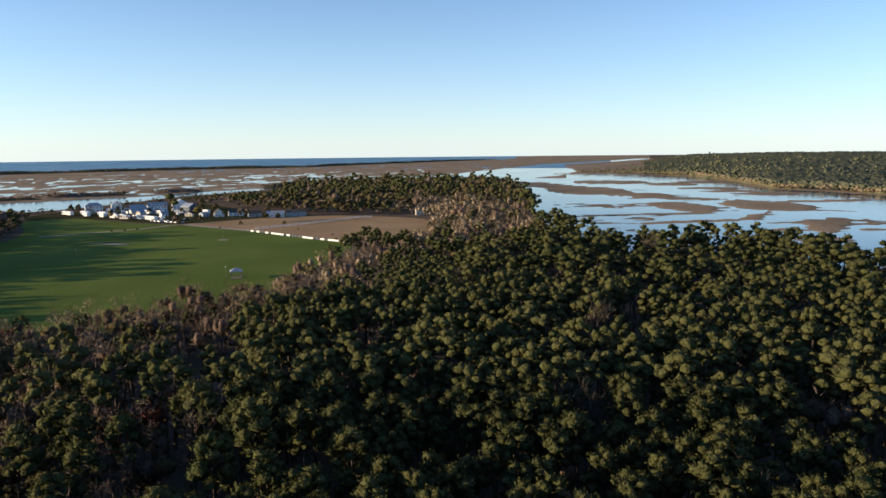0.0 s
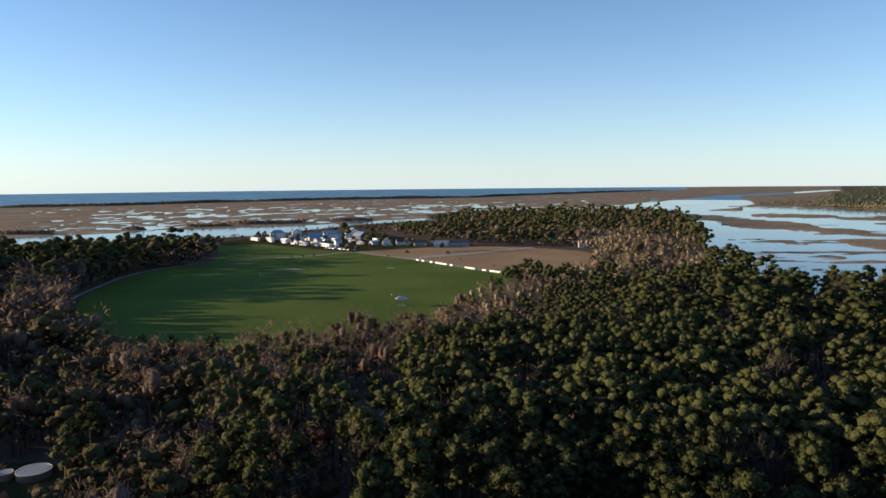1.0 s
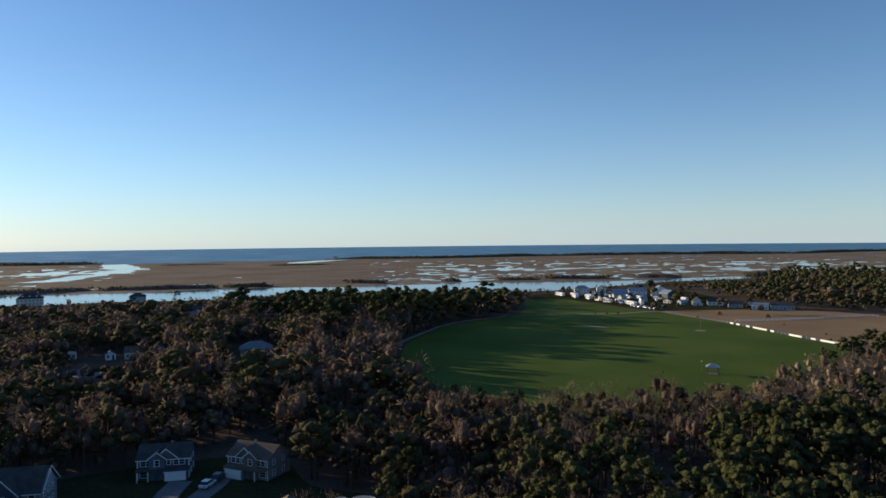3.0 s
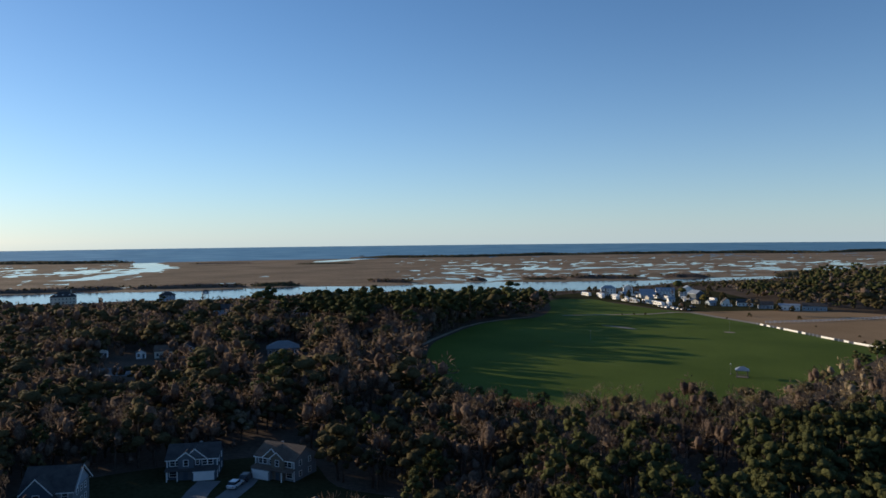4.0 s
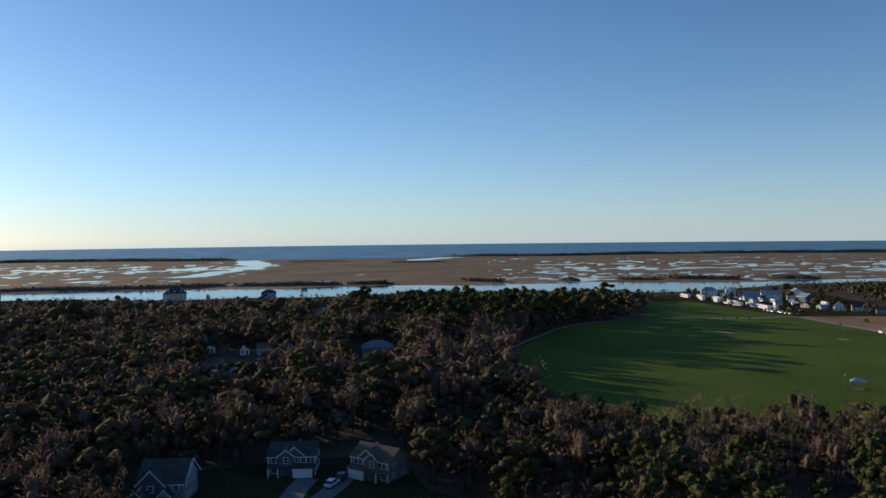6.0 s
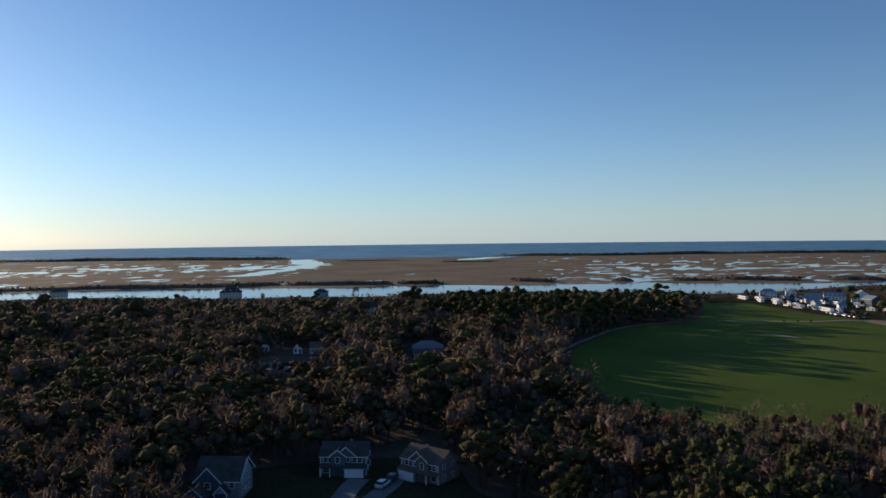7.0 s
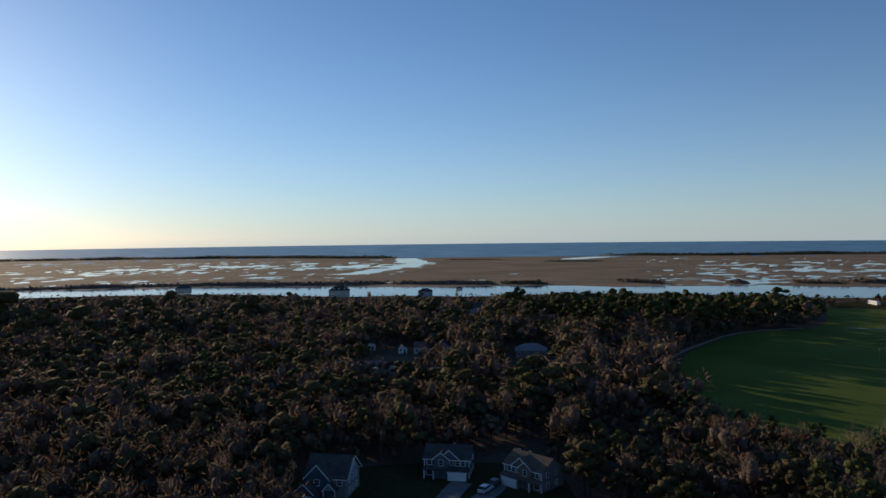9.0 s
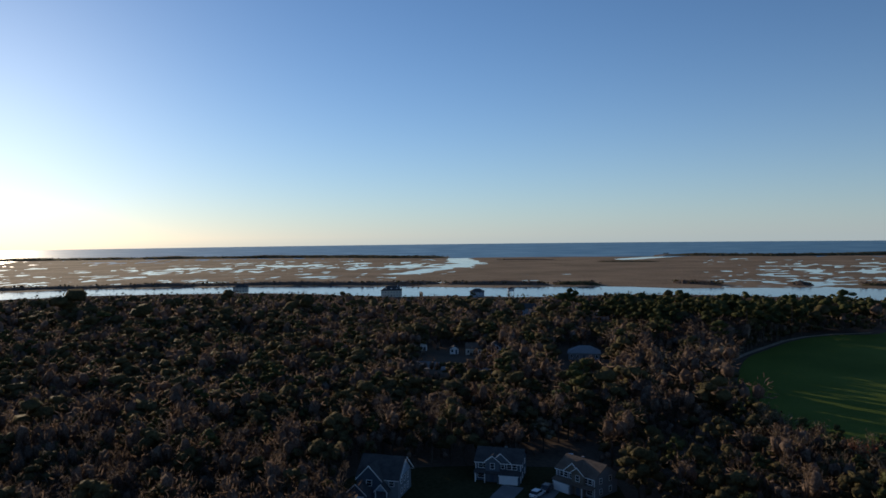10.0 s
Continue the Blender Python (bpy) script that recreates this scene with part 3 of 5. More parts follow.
KEEP_OUT = [  # x, y, radius: houses and open ground among the trees
    (-262, 198, 15), (-305, 152, 14), (-268, 131, 13), (-420, 269, 13), (-366, 291, 11), (-229, 215, 6), (-622, 247, 20), (-572, 311, 14), (-128, 512, 22), (-155, 520, 16),
    (31, 143, 9), (40, 156, 9), (55, 180, 8), (74, 200, 7), (-44, 128, 8),
    (-50, 144, 9), (-96.5, 78.5, 9), (-72, 74, 5), (-79, 80, 5), (-86, 87, 5), (-42, 94, 4), (-93, 94, 5), (-146, 106, 6), (-112, 92, 8), (-106, 84, 8), (60, 183, 8), (-252, 190, 10), (-240, 182, 8), (-285, 140, 9), (-268, 126, 9), (-128, 66, 14), (-118, 84, 10), (-410, 262, 10), (-356, 283, 9), (-248, 184, 12), (-236, 176, 10), (-275, 205, 8), (-275, 140, 8), (-290, 149, 8), (-404, 258, 11), (-390, 250, 9), (-347, 276, 9), (-338, 269, 8),
    (-218, 205, 6), (-20, 518, 7)]


def spots(spacing, r0, r1, a0, a1, seed, glades=True):
    """Uneven planting places on the mainland, off the fields, yards and water."""
    rng = np.random.RandomState(seed)
    n = int(2 * r1 / spacing)
    gx, gy = np.meshgrid(np.arange(n) * spacing - r1, np.arange(n) * spacing - r1)
    gx = gx + (np.arange(n) % 2)[:, None] * spacing / 2
    x, y = (gx + rng.uniform(-0.45, 0.45, gx.shape) * spacing).ravel(), (gy + rng.uniform(-0.45, 0.45, gx.shape) * spacing).ravel()
    az, R = np.degrees(np.arctan2(-x, y)), np.hypot(x, y)
    k = (R >= r0) & (R < r1) & (az > a0) & (az < a1)
    x, y = x[k], y[k]
    ok = land(x, y)[1] > 7
    if glades:
        ok &= fnoise(x, y, 26, 41) < np.where(np.degrees(np.arctan2(-x, y)) > 33, 0.36, 0.45)
    for P in (FIELD, FALLOW, VILLAGE, YARD):
        ok &= ~inside(P, x, y)
    ok &= (gap(FIELD, x, y) > 3) & ((gap(FALLOW, x, y) > 5) | (gap(FIELD, x, y) > 14))
    az, R = np.degrees(np.arctan2(-x, y)), np.hypot(x, y)
    ok &= ~((az > 50.6) & (az < 72) & (R > 106) & (R < 152)) & ~((az > 66) & (az < 73) & (R > 84) & (R < 110))
    for cx, cy, r in KEEP_OUT:
        ok &= np.hypot(x - cx, y - cy) > r
    return x[ok], y[ok]


TALL = lambda x, y: (x < -236) & (x > -350) & (y > 250) & (y < 525)


def species(x, y, seed):
    """0 pine, 1 bare hardwood, 2 broad evergreen, by the kind of wood that grows there; and a size."""
    rng = np.random.RandomState(seed)
    az, R = np.degrees(np.arctan2(-x, y)), np.hypot(x, y)
    share = np.tile((0.90, 0.05, 0.03, 0.02), (len(x), 1))      # pine, bare, evergreen, brown-leaved

    def zone(k, *p):
        share[k] = p
    patch = fnoise(x, y, 45, 51)
    near = gap(FIELD, x, y)
    zone(patch > 0.42, 0.62, 0.18, 0.05, 0.15)
    zone((az > 18) & (R < 230), 0.36, 0.34, 0.05, 0.25)
    zone(az > 33, 0.05, 0.19, 0.34, 0.42)
    zone((az > 33) & (patch > 0.3), 0.18, 0.14, 0.40, 0.28)
    zone(y > 515, 0.26, 0.08, 0.48, 0.18)
    zone((near < 32) & (y < 300) & (x > -215), 0.10, 0.68, 0.02, 0.20)
    zone(np.hypot((x - 8) / 46, (y - 470) / 170) < 1, 0.05, 0.78, 0.02, 0.15)
    zone(TALL(x, y), 0.80, 0.03, 0.10, 0.07)
    zone((x < -140) & (near < 40) & (y < 290), 0.12, 0.24, 0.08, 0.56)
    u = rng.uniform(0, 1, len(x))
    kind = (u[:, None] > np.cumsum(share, 1)).sum(1).clip(0, 3)
    pale = ((near < 32) & (y < 300) & (x > -215)) | (np.hypot((x - 8) / 46, (y - 470) / 170) < 1.1)
    kind = np.where((kind == 1) & ~pale, 4, kind)
    size = rng.uniform(0.66, 1.10, len(x)) * (1 + 0.14 * fnoise(x, y, 50, 61))
    size = np.where((kind == 0) & (R < 230) & (az < 33), 0.55 + 0.45 * size, size)
    size = np.where((az > 40) & (kind == 0) & ~TALL(x, y), size * 0.85, size)
    size = np.where(R > 430, size * rng.lognormal(0.0, 0.24, len(x)), size)
    size = np.where(TALL(x, y), np.clip(size * 1.55, 1.25, 1.65), size)
    size = np.where(kind == 3, size * 1.12, size)
    size = np.where((kind == 0) & (R > 190) & (x > -110) & (np.minimum(near, gap(FALLOW, x, y)) < 70), size * 0.78, size)
    size = np.where((az > 33) & ((kind == 2) | (kind == 3)), size * rng.uniform(0.85, 1.4, len(x)), size)
    size = np.where((near < 22) & (kind % 3 == 1), size * 0.85, size)
    size = np.where((near < 60) & (x < -140) & (y < 290) & (R > 200), np.clip(size * 1.4, 1.2, 1.65), size)
    size = np.where((kind == 0) & (near < 45) & (y < 300) & (x > -215), np.minimum(size, 0.62), size)
    size = np.where(y > 515, size * 0.8, size)
    # lower growth about the houses of the street
    low = ((az > 59.5) & (az < 66.5) & (R > 215) & (R < 335)) | ((az > 50.3) & (az < 55.5) & (R > 240) & (R < 322))
    size = np.where(low, np.minimum(size, 0.56), size)
    # low growth towards the waterway
    top = np.clip(46 * (1 - R / (ring(SHORE, az) * np.where(az < 24, 0.96, 0.99))), 2.2, 30) * rng.lognormal(0.0, 0.24, len(x))
    size = np.where(az > 13, np.minimum(size, top / np.where(kind == 0, 15, 10.5)), size)
    return kind, size


SHAPES_NEAR = ([pine(100 + i, 16, 32, 0.44) for i in range(7)], [bare(200 + i, 18, 340, 0.030) for i in range(4)], [oak(300 + i, 15, 30, 0.18) for i in range(3)], [broom(350 + i, 560, 0.06, 0.9, 3) for i in range(4)])
SHAPES_MID = ([pine(110 + i, 10, 13, 0.46) for i in range(7)], [bare(210 + i, 8, 130, 0.05) for i in range(4)], [oak(310 + i, 10, 9, 0.24) for i in range(3)], [broom(360 + i, 130, 0.10, 1.0, 2) for i in range(4)])
SHAPES_FAR = ([pine(120 + i, 7, 7, 0.62) for i in range(5)], [broom(220 + i, 66, 0.12, 1.5, 1) for i in range(4)], [oak(320 + i, 6, 6, 0.36) for i in range(3)], [broom(370 + i, 54, 0.14, 1.2, 2) for i in range(4)])
SHAPES_DISTANT = ([pine(130 + i, 3, 1, 1.0) for i in range(4)], [broom(230 + i, 28, 0.24, 1.9, 1) for i in range(3)], [oak(330 + i, 3, 1, 0.7) for i in range(3)], [broom(380 + i, 16, 0.24, 1.4, 2) for i in range(3)])
BRUSH = [oak(345 + i, 2, 2, 0.8) for i in range(3)]
THICKET = [broom(390 + i, 12, 0.2, 1.3, 2) for i in range(3)]
SHAPES_TINY = [oak(340 + i, 2, 1, 1.0) for i in range(4)]
SHAPES_NEAR, SHAPES_MID, SHAPES_FAR, SHAPES_DISTANT = (s + (s[1],) for s in (SHAPES_NEAR, SHAPES_MID, SHAPES_FAR, SHAPES_DISTANT))
LEAVES = (M_PINE, M_TWIG, M_OAK, M_BROWN, M_GREYTWIG)
WOOD_NAMES = (("pine_wood", "dense olive green pine wood in low winter sun", "pine trees"),
              ("bare_wood", "leafless grey brown hardwood trees standing close together", "bare trees"),
              ("evergreen_wood", "dark broadleaf evergreens mixed among bare trees", "evergreen trees"),
              ("brown_wood", "hardwoods with withered brown leaves in winter", "brown trees"),
              ("grey_wood", "leafless dark grey hardwoods among the pines", "bare trees"))


def grow_woods():
    bands = ((4.7, 108, 210, SHAPES_MID), (6.1, 210, 430, SHAPES_FAR), (6.5, 430, 1085, SHAPES_DISTANT))
    for b, (sp, r0, r1, shapes) in enumerate(bands + ((6.4, 4, 130, SHAPES_DISTANT),)):
        x, y = spots(sp, r0, r1, -38, 101, 70 + b) if b < 3 else spots(sp, r0, r1, -181, 181, 70 + b)
        if b == 3:     # the wood goes on below and behind the drone
            az = np.degrees(np.arctan2(-x, y))
            m = (np.hypot(x, y) < 52) | (az < -38) | (az > 101)
            x, y = x[m], y[m]
        kind, size = species(x, y, 80 + b)
        for k in range(5):
            m = kind == k
            P = np.stack([x[m], y[m], np.zeros(m.sum())], -1)
            name, label, cat = WOOD_NAMES[k]
            scatter(name, [s[1] for s in shapes[k]], P, size[m], LEAVES[k], label, cat, 90 + 5 * b + k, (1.1, 1.55) if b else (0.9, 1.25))
            if b < 2:
                scatter("tree_trunks", [(s[0][0][:12 if b else 36], s[0][1][:6 if b else 18]) for s in shapes[k]], P, size[m], M_BARK, "brown trunks and limbs of the wood", "tree trunks", 90 + 5 * b + k)


def undergrowth():
    """Saplings and brush that close the wood below the crowns."""
    rng = np.random.RandomState(760)
    for k, (spacing, r0, r1, keep, scale, a0, a1) in enumerate(((5.2, 55, 235, None, 0.7, -38, 101), (4.4, 200, 620, 34, 0.62, -38, 101), (5.4, 235, 360, None, 0.7, -38, 2), (6.8, 235, 460, None, 0.78, 34, 101))):
        x, y = spots(spacing, r0, r1, a0, a1, 761 + k, False)
        if keep:
            near = gap(FIELD, x, y)
            m = (near < keep) & (x < -60)
            x, y = x[m], y[m]
        P = np.stack([x, y, np.zeros(len(x))], -1)
        size = scale * rng.uniform(0.6, 1.3, len(x))
        green = rng.uniform(0, 1, len(x)) < (0.45 if keep else 0.3)
        scatter("undergrowth", [s[1] for s in BRUSH], P[green], size[green], M_OAK, "dark evergreen brush under the trees", "undergrowth", 763 + k)
        scatter("undergrowth", [s[1] for s in THICKET], P[~green], size[~green], M_BROWN, "brown withered brush under the trees", "undergrowth", 766 + k)


grow_woods()
undergrowth()

TREE_NAMES = (("pine_tree", "tall pine with bare trunk and lumpy olive crown", "pine tree", "pines of the near wood"),
              ("bare_tree", "leafless hardwood with grey brown twigs", "bare tree", "bare trees of the near wood"),
              ("evergreen_tree", "broad dark green evergreen with a low crown", "evergreen tree", "evergreens of the near wood"),
              ("brown_leaved_tree", "hardwood with withered brown leaves", "brown tree", "brown trees of the near wood"),
              ("bare_tree", "leafless hardwood with dark grey twigs", "bare tree", "bare trees of the near wood"))


def tree_pair(name, shape, bark, leaf, label, category, group=""):
    t = thing(name, label, category, group=group)
    for pn, (v, q, *soft), m in (("trunk", shape[0], bark), ("crown", shape[1], leaf)):
        quads(pn, v, q, m, None, *soft).parent = t
    return t


def grow_near():
    rng = np.random.RandomState(5)
    x, y = spots(4.5, 52, 108, -38, 101, 77)
    kind, size = species(x, y, 88)
    # a stand of taller pines beside the red maple, and two by the garden pool
    x, y = np.append(x, (-27, -24, -35, -20, -29, -16, -84, -83)), np.append(y, (76, 84, 95, 74, 98, 88, 97, 92))
    kind, size = np.append(kind, [0] * 8), np.append(size, (1.15, 1.2, 1.08, 1.05, 1.12, 1.0, 0.9, 0.8))
    for k in range(5):
        name, label, cat, group = TREE_NAMES[k]
        first = {}
        for i in np.where(kind == k)[0]:
            v = rng.randint(len(SHAPES_NEAR[k]))
            m = pose(x[i], y[i], 0, 0, 0, rng.uniform(0, 360))
            if v not in first:
                t = first[v] = tree_pair(name, SHAPES_NEAR[k][v], M_BARK, LEAVES[k], label, cat, group)
                t.matrix_world = m @ Matrix.Scale(size[i], 4)
            else:
                t = copy_thing(first[v], m)
                t.scale = (size[i],) * 3


grow_near()

# the few trees that stand out by colour
for seed, (x, y, s, m, name, label) in enumerate((
        (-45.5, 102, 1.1, M_RED, "red_maple", "orange red maple in late leaf among pines"), (-101.5, 152, 1.05, M_RED, "red_maple", "red leaved maple at the field's edge"),
        (-123, 149, 0.9, M_RED, "red_maple", "small dark red maple among bare trees"), (-117, 119, 0.85, M_YELLOW, "yellow_tree", "yellow green leaved tree among bare trees"),
        (-154, 103, 0.95, M_TAN, "brown_leaved_tree", "tan leaved tree behind the house"), (-122, 109, 0.7, M_YELLOW, "yellow_tree", "olive yellow tree beside the grey house"),
        (32, 148, 1.2, M_TWIG, "bare_tree", "pale leafless tree rising among pines"), (76, 262, 1.3, M_TWIG, "bare_tree", "pale dead tree above the pines"))):
    shape = bare(400 + seed, 20, 300, 0.05) if m is M_TWIG else broom(400 + seed, 620, 0.1) if m is M_RED else oak(400 + seed, 13, 34, 0.36)
    tree_pair(name, shape, M_BARK, m, label, "tree").matrix_world = pose(x, y, 0) @ Matrix.Scale(s, 4)


def strip_trees(name, line, depth, count, height, shapes, material, label, category, seed, z=-0.3):
    """Trees or scrub scattered along a line of (bearing, distance)."""
    rng = np.random.RandomState(seed)
    a = rng.uniform(line[0][0], line[-1][0], count) if line[0][0] < line[-1][0] else rng.uniform(line[-1][0], line[0][0], count)
    tab = sorted(line)
    R = ring(tab, a) + rng.normal(size=count) * depth
    x, y = -R * np.sin(np.radians(a)), R * np.cos(np.radians(a))
    k = land(x, y)[0] > 1.0
    P = np.stack([x, y, np.full(count, z)], -1)[k]
    return scatter(name, [s[1] for s in shapes], P, (height * rng.uniform(0.55, 1.15, count))[k], material, label, category, seed)


D_OAK = SHAPES_TINY
SCRUB = "low dark scrub along the far bank"


def canopy_strip(name, line, seed, high, half, taper, material, label, category):
    """The closed, wind-cut top of a long belt of low growth along a line of (bearing, distance)."""
    rng = np.random.RandomState(seed)
    line = sorted(line)
    a = [p[0] for p in line]
    A, D = np.arange(a[0], a[-1], 0.07), np.linspace(-half, half, 6)
    aa, dd = np.meshgrid(A, D)
    R = ring(line, aa) + dd + rng.uniform(-0.12, 0.12, aa.shape) * half
    x, y = -R * np.sin(np.radians(aa)), R * np.cos(np.radians(aa))
    ends = np.clip(np.minimum(aa - a[0], a[-1] - aa) / taper, 0, 1) ** 0.7
    rise = high * (1 + 0.55 * fnoise(x, y, 45 + half, seed)) + rng.uniform(-0.14, 0.14, x.shape) * high
    z = rise * np.sqrt(np.clip(1 - (dd / (half * 1.01)) ** 2, 0, 1)) * ends - 0.75
    nr, na = x.shape
    i, j = np.meshgrid(np.arange(nr - 1), np.arange(na - 1), indexing="ij")
    Q = np.stack([i * na + j, i * na + j + 1, (i + 1) * na + j + 1, (i + 1) * na + j], -1).reshape(-1, 4)
    ob = quads(name, np.stack([x, y, z], -1).reshape(-1, 3), Q, material, np.full(x.size, 0.4))
    ob.data.shade_smooth()
    return tagged(ob, label, category, kind="stuff")


for i, (line, depth, count, h) in enumerate((
        (((30.0, 865), (33.5, 868)), 8, 60, 0.55), (((24.6, 890), (30.0, 893)), 9, 120, 0.6), (((19.2, 925), (22.8, 925)), 8, 70, 0.55), (((8, 1010), (14.8, 985)), 12, 160, 0.7),
        (((64.5, 845), (71, 850), (78, 890), (100, 985)), 10, 420, 0.6), (((55.6, 812), (64.4, 838)), 8, 170, 0.55), (((51.5, 808), (55.4, 826)), 7, 90, 0.55),
        (((42.5, 822), (46.2, 855)), 8, 80, 0.6), (((36.4, 850), (38.2, 862)), 7, 40, 0.55), (((47, 1480), (52, 1490)), 14, 50, 0.4), (((60, 1640), (55, 1620)), 16, 40, 0.4))):
    canopy_strip("bank_scrub", line, 600 + i, h * 6.5, depth * 1.7, 0.9, M_BROWN if i % 3 else M_OAK, SCRUB, "scrub")
    strip_trees("bank_scrub", line, depth * 0.8, int(count * 0.8), h * 0.72, SHAPES_TINY, M_OAK if i % 3 else M_BROWN, SCRUB, "scrub", 600 + i)
# the wooded barrier island, open at the inlet
ISLAND = "dark low wood along the barrier island"
for i, line in enumerate((((-4, 3330), (4, 2640), (11.2, 2191), (22.7, 2094), (31.5, 1986), (39, 1882), (46.8, 1916)), ((63.8, 1850), (68.4, 1892), (75.7, 2062), (90, 2270), (101, 2450)))):
    canopy_strip("island_wood", line, 642 + i, 6.2, 44, 2.5, M_OAK, ISLAND, "trees")
    strip_trees("island_wood", line, 20, 700, 0.62, D_OAK, M_OAK, ISLAND, "trees", 640 + i)


WOOD_END = ((-46, 4820), (-19.2, 4820), (-17.8, 3500), (-14, 1850), (-11.5, 1560), (-8.5, 1480))


def far_forest():
    """The wood beyond the lagoon, thinning out in detail towards the horizon."""
    rng = np.random.RandomState(650)
    n = 2200
    a = rng.uniform(-46, -8.5, n)
    lo, u = ring(FARSHORE, a) + 14, rng.uniform(0, 1, n) ** 5
    hi = ring(WOOD_END, a)
    R = 1 / (1 / lo + u * (1 / hi - 1 / lo))
    x, y = -R * np.sin(np.radians(a)), R * np.cos(np.radians(a))
    k = land(x, y)[0] > 10
    x, y, R = x[k], y[k], R[k]
    size = np.clip(R / 1150, 0.8, 1.9) * rng.uniform(0.7, 1.1, len(x)) * np.interp(np.degrees(np.arctan2(-x, y)), (-20, -15, -10), (1, 0.55, 0.3))
    P = np.stack([x, y, np.full(len(x), -0.4)], -1)
    tan = (R < ring(FARSHORE, np.degrees(np.arctan2(-x, y))) + 45) & (rng.uniform(0, 1, len(x)) < 0.6)
    scatter("far_wood", [s[1] for s in D_OAK + SHAPES_TINY], P[~tan], size[~tan], M_HAZEWOOD, "dark green wood beyond the lagoon", "far woods", 651)
    scatter("far_wood", [s[1] for s in D_OAK], P[tan], size[tan] * 0.8, M_TAN, "tan leaved trees along the far shore", "far woods", 652)
    # closed canopy between the single crowns
    A, D = np.radians(np.arange(-46, -15.5, 0.13)), 1 / np.linspace(1 / 830, 1 / 4860, 110)
    aa, dd = np.meshgrid(A, D)
    aa = aa + rng.uniform(-0.0009, 0.0009, aa.shape)
    x, y = -dd * np.sin(aa), dd * np.cos(aa)
    inner = np.minimum(dd - ring(FARSHORE, np.degrees(aa)) - 22 + 25 * fnoise(x, y, 70, 72), ring(WOOD_END, np.degrees(aa)) - dd)
    z = 7.5 + 2.5 * fnoise(x, y, 120, 71) + rng.uniform(-1.8, 2.2, x.shape) + np.clip((dd - 1300) / 300, 0, 8)
    z = z * np.interp(np.degrees(aa), (-25, -16), (1, 0.3))
    z = np.where(inner > 0, z, -4)
    nr, na = x.shape
    i, j = np.meshgrid(np.arange(nr - 1), np.arange(na - 1), indexing="ij")
    Q = np.stack([i * na + j, i * na + j + 1, (i + 1) * na + j + 1, (i + 1) * na + j], -1).reshape(-1, 4)
    tagged(quads("far_canopy", np.stack([x, y, z], -1).reshape(-1, 3), Q, M_HAZEWOOD, np.full(x.size, 0.45)), "closed dark canopy of the far wood", "far woods", kind="stuff").data.shade_smooth()


far_forest()


# ---- buildings ----
def window(parent, x, y, z, w, h, side=0.0, trim=M_WHITE):
    """A framed window on a wall, at its sill's middle; side: turn about z in degrees (0: on the front)."""
    turn = pose(x, y, z, 0, 0, side)
    bm = bmesh.new()
    for cx, cz, sx, sz in ((0, -0.1, w + 0.24, 0.12), (0, h - 0.02, w + 0.24, 0.12), (-w / 2 - 0.06, 0, 0.12, h), (w / 2 + 0.06, 0, 0.12, h), (0, h / 2 - 0.03, w, 0.06)):
        box(cx, -0.04, cz, sx, 0.1, sz, bm)
    bmesh.ops.transform(bm, matrix=turn, verts=bm.verts)
    f = part("window", bm, trim, parent, "white window frame")
    g = box(0, -0.012, 0, w, 0.03, h)
    bmesh.ops.transform(g, matrix=turn, verts=g.verts)
    part("pane", g, M_GLASS, f, "dark window glass")


def gable(x0, x1, y0, y1, z, rise, over=0.35, thick=0.18, turn=False):
    """A gable roof slab with its ridge along y (turn: along x)."""
    if turn:
        x0, x1, y0, y1 = y0, y1, x0, x1
    m, d = (x0 + x1) / 2, rise * over / ((x1 - x0) / 2)
    pts = [(x0 - over, z - d), (m, z + rise), (x1 + over, z - d), (x1 + over, z - d + thick), (m, z + rise + thick), (x0 - over, z - d + thick)]
    return prism(pts, y0 - over, y1 + over, turn=turn)


def gable_wall(x0, x1, y0, y1, z, rise, turn=False, bm=None):
    if turn:
        x0, x1, y0, y1 = y0, y1, x0, x1
    return prism([(x0, z - 0.002), (x1, z - 0.002), ((x0 + x1) / 2, z + rise - 0.02)], y0, y1, bm, turn)


def rake(x0, x1, y, z, rise, over=0.35):
    """White boards along the slopes of a front gable."""
    bm, m, d = bmesh.new(), (x0 + x1) / 2, rise * over / ((x1 - x0) / 2)
    for a in (x0 - over, x1 + over):
        prism([(a, z - d - 0.12), (m, z + rise - 0.12), (m, z + rise + 0.2), (a, z - d + 0.2)], y - over - 0.06, y - over - 0.01, bm)
    return bm


def hip(x0, x1, y0, y1, z, rise, over=0.4):
    bm = bmesh.new()
    x0, x1, y0, y1 = x0 - over, x1 + over, y0 - over, y1 + over
    c, w = (y0 + y1) / 2, (y1 - y0) / 2
    lo = [bm.verts.new((x, y, z - 0.15)) for x, y in ((x0, y0), (x1, y0), (x1, y1), (x0, y1))]
    md = [bm.verts.new((v.co.x, v.co.y, z + 0.02)) for v in lo]
    a, b = bm.verts.new((x0 + w * 0.9, c, z + rise)), bm.verts.new((x1 - w * 0.9, c, z + rise))
    bm.faces.new(lo[::-1])
    for i in range(4):
        j = (i + 1) % 4
        bm.faces.new((lo[i], lo[j], md[j], md[i]))
    bm.faces.new((md[0], md[1], b, a))
    bm.faces.new((md[1], md[2], b))
    bm.faces.new((md[2], md[3], a, b))
    bm.faces.new((md[3], md[0], a))
    return bm


def facing(x, y, angle):
    """The pose of a house whose front (its -y side) looks along a compass angle in degrees from +x."""
    return pose(x, y, 0.03, 0, 0, angle + 90)


